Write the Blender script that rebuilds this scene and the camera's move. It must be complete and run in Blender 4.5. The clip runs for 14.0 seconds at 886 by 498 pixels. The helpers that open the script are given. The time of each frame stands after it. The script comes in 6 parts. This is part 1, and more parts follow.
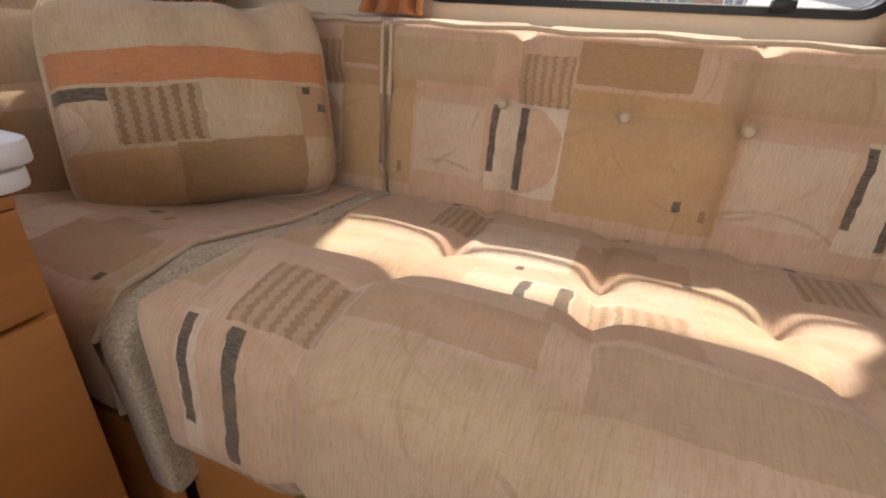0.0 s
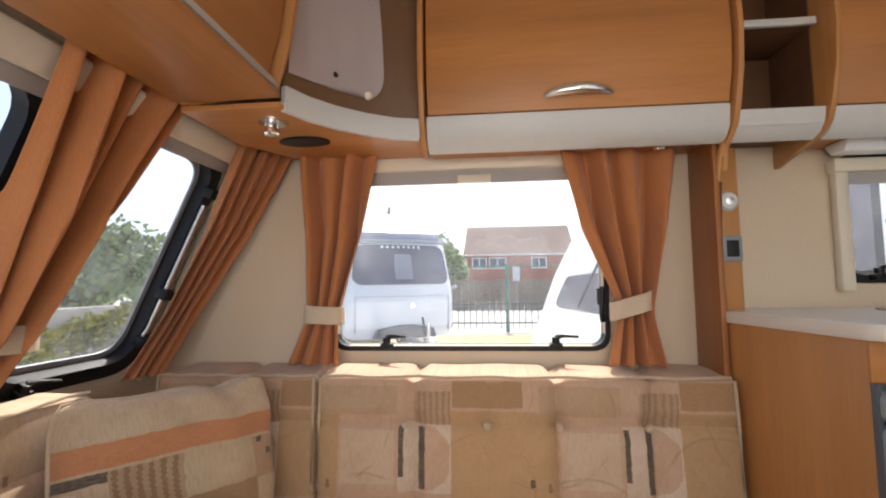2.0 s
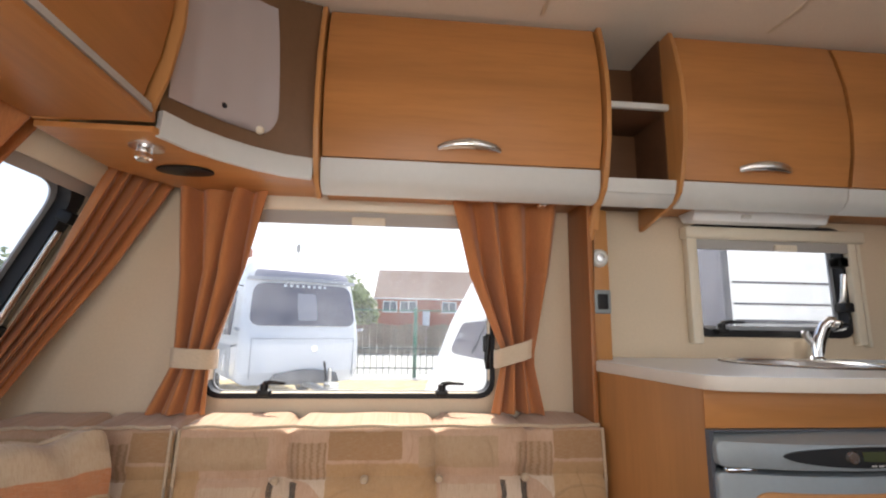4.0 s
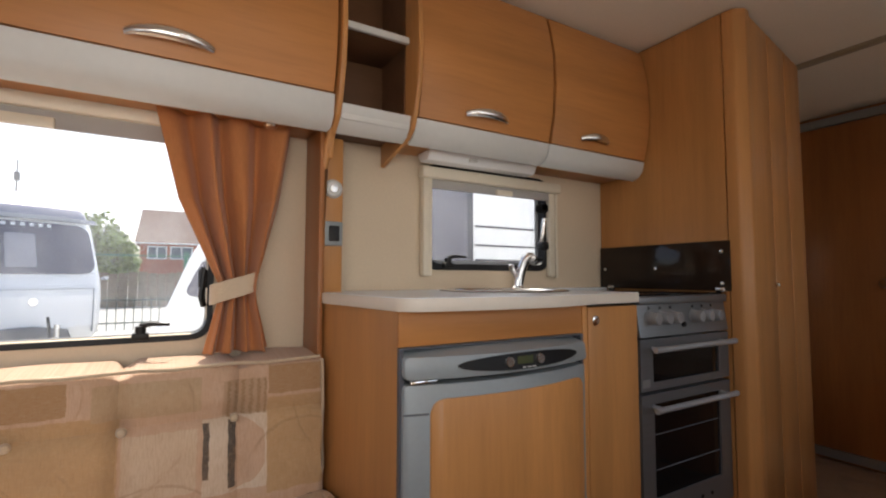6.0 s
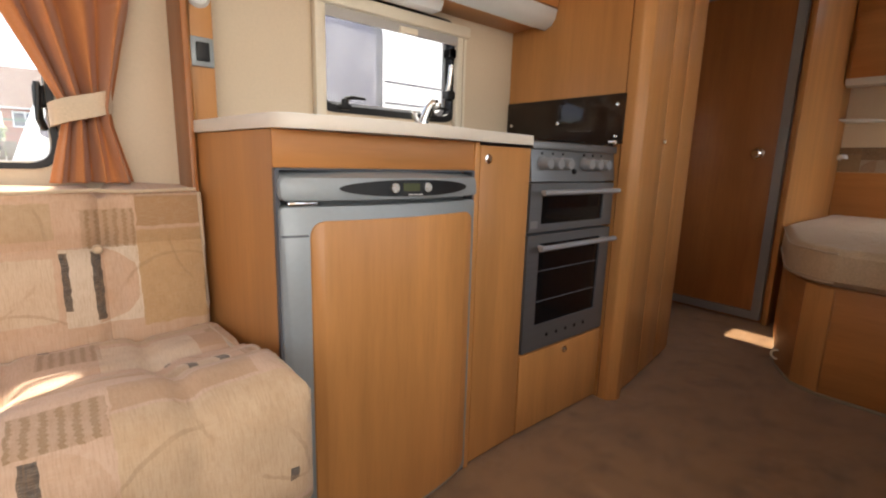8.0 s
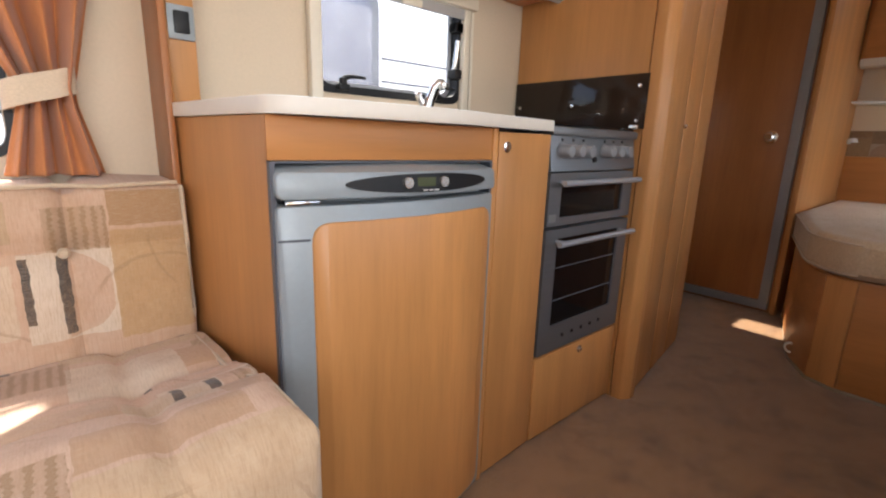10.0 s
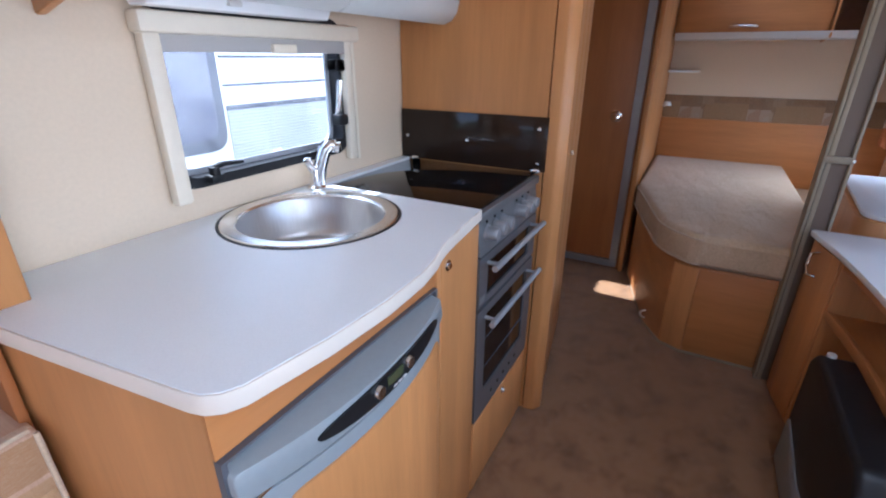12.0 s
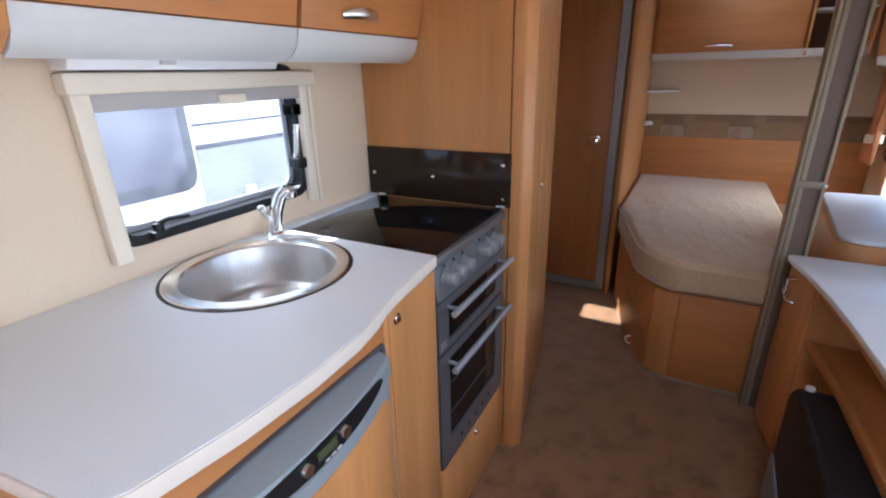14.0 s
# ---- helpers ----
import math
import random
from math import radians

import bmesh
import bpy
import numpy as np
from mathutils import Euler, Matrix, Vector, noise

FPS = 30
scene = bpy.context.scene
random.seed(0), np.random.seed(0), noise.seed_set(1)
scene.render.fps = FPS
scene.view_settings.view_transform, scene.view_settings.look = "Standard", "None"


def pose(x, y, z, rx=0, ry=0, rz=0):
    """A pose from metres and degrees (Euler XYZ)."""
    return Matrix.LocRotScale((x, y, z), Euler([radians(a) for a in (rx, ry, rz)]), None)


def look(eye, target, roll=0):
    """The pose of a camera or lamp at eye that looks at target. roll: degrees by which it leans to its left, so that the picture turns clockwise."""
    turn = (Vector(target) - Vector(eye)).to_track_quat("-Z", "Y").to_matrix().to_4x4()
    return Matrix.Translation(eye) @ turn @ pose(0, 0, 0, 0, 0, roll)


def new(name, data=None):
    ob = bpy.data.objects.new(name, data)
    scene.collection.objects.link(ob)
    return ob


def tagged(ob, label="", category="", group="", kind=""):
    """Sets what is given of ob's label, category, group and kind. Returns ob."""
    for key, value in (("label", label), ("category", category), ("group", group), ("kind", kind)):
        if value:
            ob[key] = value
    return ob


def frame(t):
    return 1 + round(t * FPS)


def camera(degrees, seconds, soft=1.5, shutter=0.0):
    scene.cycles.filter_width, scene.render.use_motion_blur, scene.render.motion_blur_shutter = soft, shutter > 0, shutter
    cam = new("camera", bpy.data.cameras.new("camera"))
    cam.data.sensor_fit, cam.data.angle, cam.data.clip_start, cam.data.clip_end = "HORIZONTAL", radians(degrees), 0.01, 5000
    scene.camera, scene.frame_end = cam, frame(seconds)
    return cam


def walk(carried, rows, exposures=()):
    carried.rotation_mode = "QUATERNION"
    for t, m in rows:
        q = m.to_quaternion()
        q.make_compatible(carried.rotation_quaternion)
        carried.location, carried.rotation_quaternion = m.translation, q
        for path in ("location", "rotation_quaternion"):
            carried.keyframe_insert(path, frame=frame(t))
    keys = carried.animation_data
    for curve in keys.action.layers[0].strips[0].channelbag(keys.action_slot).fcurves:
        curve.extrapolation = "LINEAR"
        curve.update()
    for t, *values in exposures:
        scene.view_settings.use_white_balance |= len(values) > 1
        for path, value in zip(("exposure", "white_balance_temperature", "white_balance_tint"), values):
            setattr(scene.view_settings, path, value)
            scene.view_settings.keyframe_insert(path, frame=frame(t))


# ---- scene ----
cam = camera(87.6, 14.0, soft=2.1)
METRES, EYE, TILT, LEAN, TURN = 2.18, 0.81, 0.0, 0.0, 18.4
PATH = [
    (0, (-0.003, 2.005, 0.81), (-0.651, 3.673, -0.084), 3.2),
    (0.5, (-0.028, 1.757, 0.92), (-0.529, 3.579, 0.262), 2.2),
    (1, (-0.031, 1.679, 0.979), (-0.395, 3.612, 0.619), 0.9),
    (1.5, (-0.018, 1.651, 1.016), (-0.277, 3.633, 0.948), -0.3),
    (2, (-0.011, 1.634, 1.042), (-0.201, 3.62, 1.193), -0.7),
    (2.2, (-0.009, 1.627, 1.049), (-0.181, 3.608, 1.262), -0.7),
    (4.3, (0.08, 1.638, 1.043), (0.403, 3.582, 1.383), 1.5),
    (4.5, (0.102, 1.64, 1.04), (0.533, 3.565, 1.37), 1.9),
    (5, (0.15, 1.649, 1.035), (0.814, 3.512, 1.327), 0.8),
    (5.5, (0.202, 1.654, 1.029), (1.062, 3.444, 1.267), 0.3),
    (6, (0.245, 1.656, 1.005), (1.257, 3.376, 1.127), 0.1),
    (6.5, (0.274, 1.652, 0.972), (1.393, 3.31, 0.944), 0.6),
    (7, (0.3, 1.645, 0.934), (1.497, 3.238, 0.757), 1.5),
    (7.5, (0.317, 1.633, 0.9), (1.564, 3.17, 0.61), 1.6),
    (8, (0.327, 1.631, 0.881), (1.592, 3.135, 0.511), 1.6),
    (8.2, (0.33, 1.631, 0.876), (1.599, 3.127, 0.489), 1.4),
    (10.3, (0.383, 1.843, 0.901), (1.687, 3.284, 0.427), 1.9),
    (10.5, (0.415, 1.94, 0.867), (1.796, 3.298, 0.368), 2.0),
    (11, (0.505, 2.148, 0.779), (2.115, 3.185, 0.202), 2.9),
    (11.5, (0.48, 2.137, 1.048), (2.117, 3.028, 0.323), 1.6),
    (12, (0.418, 2.088, 1.304), (2.04, 2.97, 0.535), 0.3),
    (12.5, (0.383, 2.056, 1.363), (2.012, 2.983, 0.666), -0.5),
    (13, (0.384, 2.041, 1.378), (2.026, 2.984, 0.734), 0.4),
    (13.5, (0.42, 2.034, 1.377), (2.065, 2.962, 0.718), 0.6),
    (14, (0.518, 2.017, 1.363), (2.161, 2.911, 0.656), -1.4),
]
EXPOSURES = [(0.0, 0.97, 6650, 10), (0.5, 1.24, 6600, 10), (1.0, 1.32, 6500, 10), (1.5, 1.04, 6500, 10), (2.2, 0.98, 6500, 10), (4.4, 1.05, 6500, 10), (5.0, 1.07, 6500, 10), (5.8, 0.92, 6600, 10),
             (6.5, 0.84, 6700, 10), (7.0, 1.17, 6800, 10), (7.5, 1.52, 7000, 10), (8.2, 1.72, 7000, 10), (10.4, 2.07, 6200, 10), (11.0, 2.32, 6200, 10), (11.5, 2.17, 5450, 10), (12.0, 2.0, 4950, 10), (13.0, 1.88, 4980, 10), (14.0, 1.97, 5300, 10)]
walk(cam, [(t, look(eye, target, roll)) for t, eye, target, roll in PATH], EXPOSURES)

# ---- light and exposure ----
SUN_ELEV, SUN_ROT = radians(56.0), radians(0.0)
world = bpy.data.worlds.new("sky")
scene.world = world
world.use_nodes = True
wn = world.node_tree.nodes
sky = wn.new("ShaderNodeTexSky")
sky.sky_type, sky.sun_disc, sky.sun_elevation, sky.sun_rotation = "NISHITA", False, SUN_ELEV, SUN_ROT
sky.dust_density, sky.air_density, sky.ozone_density = 3.5, 0.75, 0.6
wn["Background"].inputs["Strength"].default_value = 0.15
world.node_tree.links.new(sky.outputs[0], wn["Background"].inputs["Color"])
sun_data = bpy.data.lights.new("sun", "SUN")
sun_data.energy, sun_data.angle, sun_data.color = 3.6, radians(1.4), (1.0, 0.95, 0.87)
sun = new("sun", sun_data)
sun.matrix_world = look((0, 0.675 * 9, 9), (0.0, 0, 0))


def window_light(name, x0, x1, z0, z1, y, power, tilt=0.12):
    """An area lamp as daylight in an opening of the wall behind the camera."""
    d = bpy.data.lights.new(name, "AREA")
    d.shape, d.size, d.size_y, d.energy, d.color = "RECTANGLE", x1 - x0, z1 - z0, power, (1.0, 0.97, 0.93)
    d.spread = radians(118)
    o = new(name, d)
    o.matrix_world = look(((x0 + x1) / 2, y, (z0 + z1) / 2), ((x0 + x1) / 2, y + 1, (z0 + z1) / 2 - tilt))


# lounge, door and dresser lamps are added fill in unseen, assumed openings
window_light("lounge_daylight", -0.55, 0.45, 0.84, 1.40, 1.03, 2.35)
window_light("door_daylight", 0.95, 1.45, 0.90, 1.75, 1.03, 0.4)
window_light("bedside_daylight", 3.38, 4.18, 0.84, 1.28, 0.98, 1.05, 0.75)
window_light("dresser_daylight", 1.65, 2.40, 0.86, 1.40, 1.03, 0.4)
front_data = bpy.data.lights.new("front_daylight", "AREA")
front_data.shape, front_data.size, front_data.size_y, front_data.energy = "RECTANGLE", 0.8, 0.5, 0.6
new("front_daylight", front_data).matrix_world = look((-0.80, 1.45, 1.18), (0.2, 1.75, 1.0))
rear_data = bpy.data.lights.new("rear_hatch_daylight", "AREA")
rear_data.shape, rear_data.size, rear_data.size_y, rear_data.energy = "RECTANGLE", 0.34, 0.50, 0.22
new("rear_hatch_daylight", rear_data).matrix_world = look((3.91, 1.825, 1.955), (3.90, 1.825, 0))
# added overhead fill, in an assumed roof opening out of view
hatch_data = bpy.data.lights.new("hatch_daylight", "AREA")
hatch_data.shape, hatch_data.size, hatch_data.energy = "SQUARE", 0.36, 1.9
new("hatch_daylight", hatch_data).matrix_world = look((0.75, 1.55, 1.955), (0.75, 1.56, 0))


# ---- materials ----
class Net:
    """A small builder for node trees."""

    def __init__(self, name):
        self.m = bpy.data.materials.new(name)
        self.m.use_nodes = True
        self.t = self.m.node_tree
        self.bsdf = self.t.nodes["Principled BSDF"]
        self.out = self.t.nodes["Material Output"]

    def put(self, socket, value):
        if isinstance(value, bpy.types.NodeSocket):
            self.t.links.new(value, socket)
        elif isinstance(value, tuple) and len(value) == 3 and socket.type == "RGBA":
            socket.default_value = (*value, 1)
        else:
            socket.default_value = value

    def math(self, op, a, b=0.0):
        n = self.t.nodes.new("ShaderNodeMath")
        n.operation = op
        self.put(n.inputs[0], a), self.put(n.inputs[1], b)
        return n.outputs[0]

    def vec(self, op, a, b=(0, 0, 0)):
        n = self.t.nodes.new("ShaderNodeVectorMath")
        n.operation = op
        self.put(n.inputs[0], a), self.put(n.inputs[1], b)
        return n.outputs["Value"] if op in ("LENGTH", "DISTANCE") else n.outputs["Vector"]

    def mix(self, f, a, b):
        n = self.t.nodes.new("ShaderNodeMix")
        n.data_type = "RGBA"
        self.put(n.inputs[0], f), self.put(n.inputs[6], a), self.put(n.inputs[7], b)
        return n.outputs[2]

    def coord(self, kind="Object"):
        return self.t.nodes.new("ShaderNodeTexCoord").outputs[kind]

    def noise(self, vector, scale, detail=3.0, rough=0.55):
        n = self.t.nodes.new("ShaderNodeTexNoise")
        self.put(n.inputs["Vector"], vector)
        n.inputs["Scale"].default_value, n.inputs["Detail"].default_value, n.inputs["Roughness"].default_value = scale, detail, rough
        return n.outputs["Fac"]

    def ramp(self, f, lo, hi):
        n = self.t.nodes.new("ShaderNodeMapRange")
        self.put(n.inputs[0], f)
        n.inputs[1].default_value, n.inputs[2].default_value = lo, hi
        return n.outputs[0]

    def bump(self, height, strength, distance=0.002):
        n = self.t.nodes.new("ShaderNodeBump")
        n.inputs["Strength"].default_value, n.inputs["Distance"].default_value = strength, distance
        self.put(n.inputs["Height"], height)
        self.t.links.new(n.outputs[0], self.bsdf.inputs["Normal"])

    def set(self, **kw):
        for k, v in kw.items():
            self.put(self.bsdf.inputs[{"color": "Base Color", "rough": "Roughness", "metal": "Metallic", "spec": "Specular IOR Level", "coat": "Coat Weight",
                                       "sheen": "Sheen Weight"}[k]], v)
        return self.m


def scaled(c, k):
    return tuple(v * k for v in c)


def wood(name, axis, base=(0.480, 0.205, 0.064), rough=0.38):
    """Foil-faced cherry board, its grain along the given axis."""
    n = Net(name)
    co = n.coord()
    long = {"x": (0.7, 9, 9), "y": (9, 0.7, 9), "z": (9, 9, 0.7)}[axis]
    v = n.vec("MULTIPLY", co, long)
    broad = n.noise(v, 1.0, 4, 0.6)
    fine = n.noise(v, 9.0, 3, 0.7)
    cloud = n.noise(co, 1.7, 2)
    c = n.mix(n.ramp(broad, 0.3, 0.72), scaled(base, 0.78), scaled(base, 1.16))
    c = n.mix(n.math("MULTIPLY", n.ramp(fine, 0.45, 0.75), 0.30), c, scaled(base, 0.62))
    c = n.mix(n.math("MULTIPLY", n.ramp(cloud, 0.35, 0.7), 0.22), c, scaled(base, 1.25))
    n.bump(fine, 0.06, 0.001)
    return n.set(color=c, rough=n.math("ADD", rough - 0.05, n.math("MULTIPLY", cloud, 0.12)), spec=0.4)


def plain(name, base, rough=0.5, metal=0.0, grain=40.0, vary=0.06, bump=0.05, coat=0.0):
    """A painted, moulded or metal surface with faint mottling and dust."""
    n = Net(name)
    co = n.coord()
    a, b = n.noise(co, grain, 3), n.noise(co, 2.3, 3)
    f = n.math("ADD", n.math("MULTIPLY", a, 0.5), n.math("MULTIPLY", b, 0.5))
    c = n.mix(n.ramp(f, 0.3, 0.7), scaled(base, 1 - vary), tuple(min(1, v * (1 + vary)) for v in base))
    n.bump(a, bump, 0.001)
    return n.set(color=c, rough=n.math("ADD", rough - 0.06, n.math("MULTIPLY", b, 0.12)), metal=metal, coat=coat)


def brushed(name, base, axis, rough=0.3, metal=1.0):
    """Brushed metal."""
    n = Net(name)
    v = n.vec("MULTIPLY", n.coord(), {"x": (3, 260, 260), "z": (260, 260, 3)}[axis])
    f = n.noise(v, 1.0, 3)
    n.bump(f, 0.08, 0.0005)
    return n.set(color=n.mix(f, scaled(base, 0.85), scaled(base, 1.12)), rough=n.math("ADD", rough - 0.08, n.math("MULTIPLY", f, 0.16)), metal=metal)


def cloth(name, base, slub=(30, 30, 160), vary=0.18, rough=0.9, creases=0.0):
    """A plain woven cloth with uneven yarn."""
    n = Net(name)
    co = n.coord()
    f = n.noise(n.vec("MULTIPLY", co, slub), 3.0, 3, 0.7)
    w = n.noise(co, 700, 1)
    b = n.noise(co, 4.0, 3)
    c = n.mix(n.ramp(f, 0.25, 0.75), scaled(base, 1 - vary), scaled(base, 1 + vary))
    c = n.mix(n.math("MULTIPLY", n.ramp(b, 0.4, 0.75), 0.25), c, scaled(base, 0.8))
    n.bump(n.math("ADD", n.math("ADD", f, n.math("MULTIPLY", w, 0.6)), n.math("MULTIPLY", n.noise(n.vec("MULTIPLY", co, (5, 11, 5)), 1.0, 3, 0.6), creases)), 0.25 + 0.03 * creases, 0.0015)
    return n.set(color=c, rough=rough, spec=0.15, sheen=0.25)


PINK, TAN, KHAKI, CREAM, BROWN, INK = (0.53, 0.360, 0.252), (0.36, 0.212, 0.108), (0.465, 0.298, 0.152), (0.62, 0.51, 0.395), (0.24, 0.145, 0.078), (0.060, 0.055, 0.052)
RUST = (0.50, 0.20, 0.085)


def patchwork(name, du, dv, blocks, rings=(), repeat=(393.0, 330.0), ground=PINK):
    """Printed upholstery: blocks (u0, u1, v0, v1, colour, kind) and thin rings (u, v, radius, width, colour) in a repeat; one unit is 1.45 mm."""
    n = Net(name)
    uv = n.coord("UV")
    wob = n.noise(uv, 45.0, 2)
    wob2 = n.noise(n.vec("ADD", uv, (3.3, 1.7, 0)), 45.0, 2)
    cx = n.t.nodes.new("ShaderNodeCombineXYZ")
    n.put(cx.inputs[0], n.math("MULTIPLY", n.math("SUBTRACT", wob, 0.5), 6.0))
    n.put(cx.inputs[1], n.math("MULTIPLY", n.math("SUBTRACT", wob2, 0.5), 6.0))
    p = n.vec("ADD", n.vec("MULTIPLY", uv, (1 / 0.00145, 1 / 0.00145, 0)), cx.outputs[0])
    p = n.vec("ADD", p, (du, dv, 0))
    p = n.vec("MODULO", n.vec("ADD", p, (repeat[0] * 20, repeat[1] * 20, 0)), (*repeat, 1))
    c = ground
    for u0, u1, v0, v1, colour, kind in blocks:
        d = n.vec("SUBTRACT", n.vec("ABSOLUTE", n.vec("SUBTRACT", p, ((u0 + u1) / 2, (v0 + v1) / 2, 0))), ((u1 - u0) / 2, (v1 - v0) / 2, 0))
        s = n.t.nodes.new("ShaderNodeSeparateXYZ")
        n.put(s.inputs[0], d)
        m = n.math("LESS_THAN", n.math("MAXIMUM", s.outputs[0], s.outputs[1]), 0.0)
        if kind == "weave":
            s2 = n.t.nodes.new("ShaderNodeSeparateXYZ")
            n.put(s2.inputs[0], p)
            wave = n.math("SINE", n.math("ADD", n.math("MULTIPLY", s2.outputs[0], 0.56), n.math("MULTIPLY", n.math("SINE", n.math("MULTIPLY", s2.outputs[1], 0.9)), 0.45)))
            m = n.math("MULTIPLY", m, n.math("ADD", 0.45, n.math("MULTIPLY", n.math("GREATER_THAN", wave, 0.1), 0.55)))
        elif kind == "disc":
            q = n.vec("DISTANCE", p, (u0, (v0 + v1) / 2, 0))
            m = n.math("MULTIPLY", m, n.math("LESS_THAN", q, (v1 - v0) / 2))
        c = n.mix(m, c, colour)
    for u, v, r, w, colour in rings:
        q = n.math("ABSOLUTE", n.math("SUBTRACT", n.vec("DISTANCE", p, (u, v, 0)), r))
        c = n.mix(n.math("MULTIPLY", n.math("LESS_THAN", n.math("ADD", q, n.math("MULTIPLY", wob, 1.6)), n.math("ADD", w, 0.9)), n.math("MULTIPLY", n.ramp(n.noise(uv, 9.0, 2), 0.46, 0.58), 0.34)), c, colour)
    slub = n.noise(n.vec("MULTIPLY", uv, (60, 900, 1)), 1.0, 3, 0.7)
    mott = n.noise(uv, 14.0, 4, 0.65)
    yarn = n.noise(uv, 900.0, 1)
    c = n.mix(n.math("MULTIPLY", n.ramp(slub, 0.45, 0.75), 0.38), c, CREAM)
    c = n.mix(n.math("MULTIPLY", n.ramp(mott, 0.42, 0.75), 0.34), c, TAN)
    c = n.mix(n.math("MULTIPLY", n.ramp(n.noise(n.vec("MULTIPLY", uv, (420, 36, 1)), 1.0, 4, 0.75), 0.46, 0.72), 0.42), c, scaled(TAN, 0.78))
    n.bump(n.math("ADD", slub, n.math("MULTIPLY", yarn, 0.5)), 0.3, 0.0015)
    return n.set(color=c, rough=0.92, spec=0.12, sheen=0.2)


SOFA_BLOCKS = [
    (-2, 100, 75, 190, CREAM, ""), (40, 92, 76, 188, PINK, "disc"), (95, 283, 52, 200, KHAKI, ""), (97, 222, -4, 46, TAN, ""), (28, 94, 18, 76, (0.31, 0.2, 0.115), "weave"),
    (288, 385, 85, 178, (0.56, 0.43, 0.31), ""), (240, 300, 208, 300, (0.40, 0.29, 0.17), ""), (100, 215, 215, 320, CREAM, ""), (216, 330, 232, 300, TAN, ""),
    (10, 78, 205, 270, (0.31, 0.2, 0.115), "weave"), (250, 390, 8, 60, (0.45, 0.32, 0.2), ""), (330, 392, 250, 322, KHAKI, ""),
    (0, 9, 80, 164, INK, ""), (36, 48, 80, 184, INK, ""), (108, 119, 240, 306, INK, ""), (142, 155, 236, 312, INK, ""),
    (232, 241, 163, 176, INK, ""), (262, 269, 170, 184, BROWN, ""), (320, 329, 286, 297, INK, "")]
SOFA_RINGS = [(150, 180, 90, 2.0, BROWN), (260, 60, 120, 1.6, BROWN), (330, 260, 100, 1.6, BROWN), (40, 290, 70, 1.6, TAN), (180, 20, 60, 1.3, TAN)]
PILLOW_BLOCKS = [
    (0, 240, 68, 100, RUST, ""), (0, 42, 104, 116, INK, ""), (42, 112, 104, 160, BROWN, "weave"), (112, 198, 106, 160, (0.50, 0.40, 0.26), ""), (0, 42, 118, 165, CREAM, "disc"),
    (198, 240, 104, 165, (0.44, 0.29, 0.17), ""), (0, 85, 165, 240, KHAKI, ""), (85, 198, 162, 240, (0.33, 0.215, 0.11), ""), (205, 214, 104, 113, INK, ""), (220, 230, 124, 133, INK, "")]

M_SOFA = patchwork("sofa_patchwork", 243.0, -16.0, SOFA_BLOCKS, SOFA_RINGS)
SEAT_BLOCKS = [((b[0] + 378) % 393, (b[0] + 378) % 393 + b[1] - b[0], *b[2:]) for b in SOFA_BLOCKS if not (b[0] in (108, 142, 10))] + [
    (156, 254, 376, 442, CREAM, ""), (214, 252, 378, 440, PINK, "disc"), (10, 120, 345, 440, (0.43, 0.30, 0.19), ""), (122, 200, 392, 470, (0.56, 0.44, 0.32), ""), (228, 300, 384, 440, (0.33, 0.215, 0.125), "weave"),
    (310, 392, 330, 452, KHAKI, ""), (20, 90, 190, 262, (0.31, 0.2, 0.115), "weave"), (200, 300, 446, 498, TAN, ""), (166, 176, 382, 436, INK, ""), (200, 212, 382, 438, INK, ""), (150, 158, 330, 342, INK, "")]
SEAT_TONES = {TAN: (0.46, 0.30, 0.185), KHAKI: (0.53, 0.385, 0.25), (0.43, 0.30, 0.19): (0.50, 0.35, 0.235)}
SEAT_BLOCKS = [(*b[:4], SEAT_TONES.get(b[4], b[4]), b[5]) for b in SEAT_BLOCKS]
M_SEAT = patchwork("seat_patchwork", 316.0, 82.8, SEAT_BLOCKS, SOFA_RINGS + [(120, 400, 90, 1.5, BROWN), (330, 430, 70, 1.5, TAN)], (393.0, 500.0), (0.56, 0.39, 0.285))
M_SCATTER = patchwork("scatter_patchwork", 0.0, 0.0, PILLOW_BLOCKS, [(30, 200, 60, 1.5, BROWN)], (2000.0, 2000.0), (0.52, 0.40, 0.27))
# paler cloth for the backrest tops: sunlight put into the colour
M_SUNTOP = cloth("sunlit_top_cloth", (0.64, 0.545, 0.44), (60, 60, 60), 0.10)
M_PIPING = cloth("piping_cloth", (0.52, 0.41, 0.29))
M_BOUCLE = cloth("boucle_cloth", (0.42, 0.355, 0.265), (90, 90, 90), 0.6, 0.95, 3.0)
M_CURTAIN = cloth("rust_curtain", (0.47, 0.185, 0.07), (160, 160, 14), 0.14)
M_TIE = cloth("tieback_cloth", (0.60, 0.49, 0.36), (60, 60, 200))
M_MATTRESS = cloth("mattress_cloth", (0.53, 0.395, 0.255), (40, 40, 40), 0.14, 0.9, 18.0)
M_HEADSTRIP = patchwork("headboard_fabric", 40.0, 20.0, [(*b[:4], scaled(b[4], 0.55), b[5]) for b in SOFA_BLOCKS if b[4] != INK], (), (300.0, 330.0), (0.19, 0.125, 0.075))
M_WOODX, M_WOODY, M_WOODZ = wood("cherry_grain_x", "x"), wood("cherry_grain_y", "y"), wood("cherry_grain_z", "z", (0.515, 0.240, 0.080))
# darkened cherry: the shade inside the open niches is put into the colour
M_NICHESHADE = wood("cherry_niche_shade", "x", (0.16, 0.075, 0.035), 0.6)
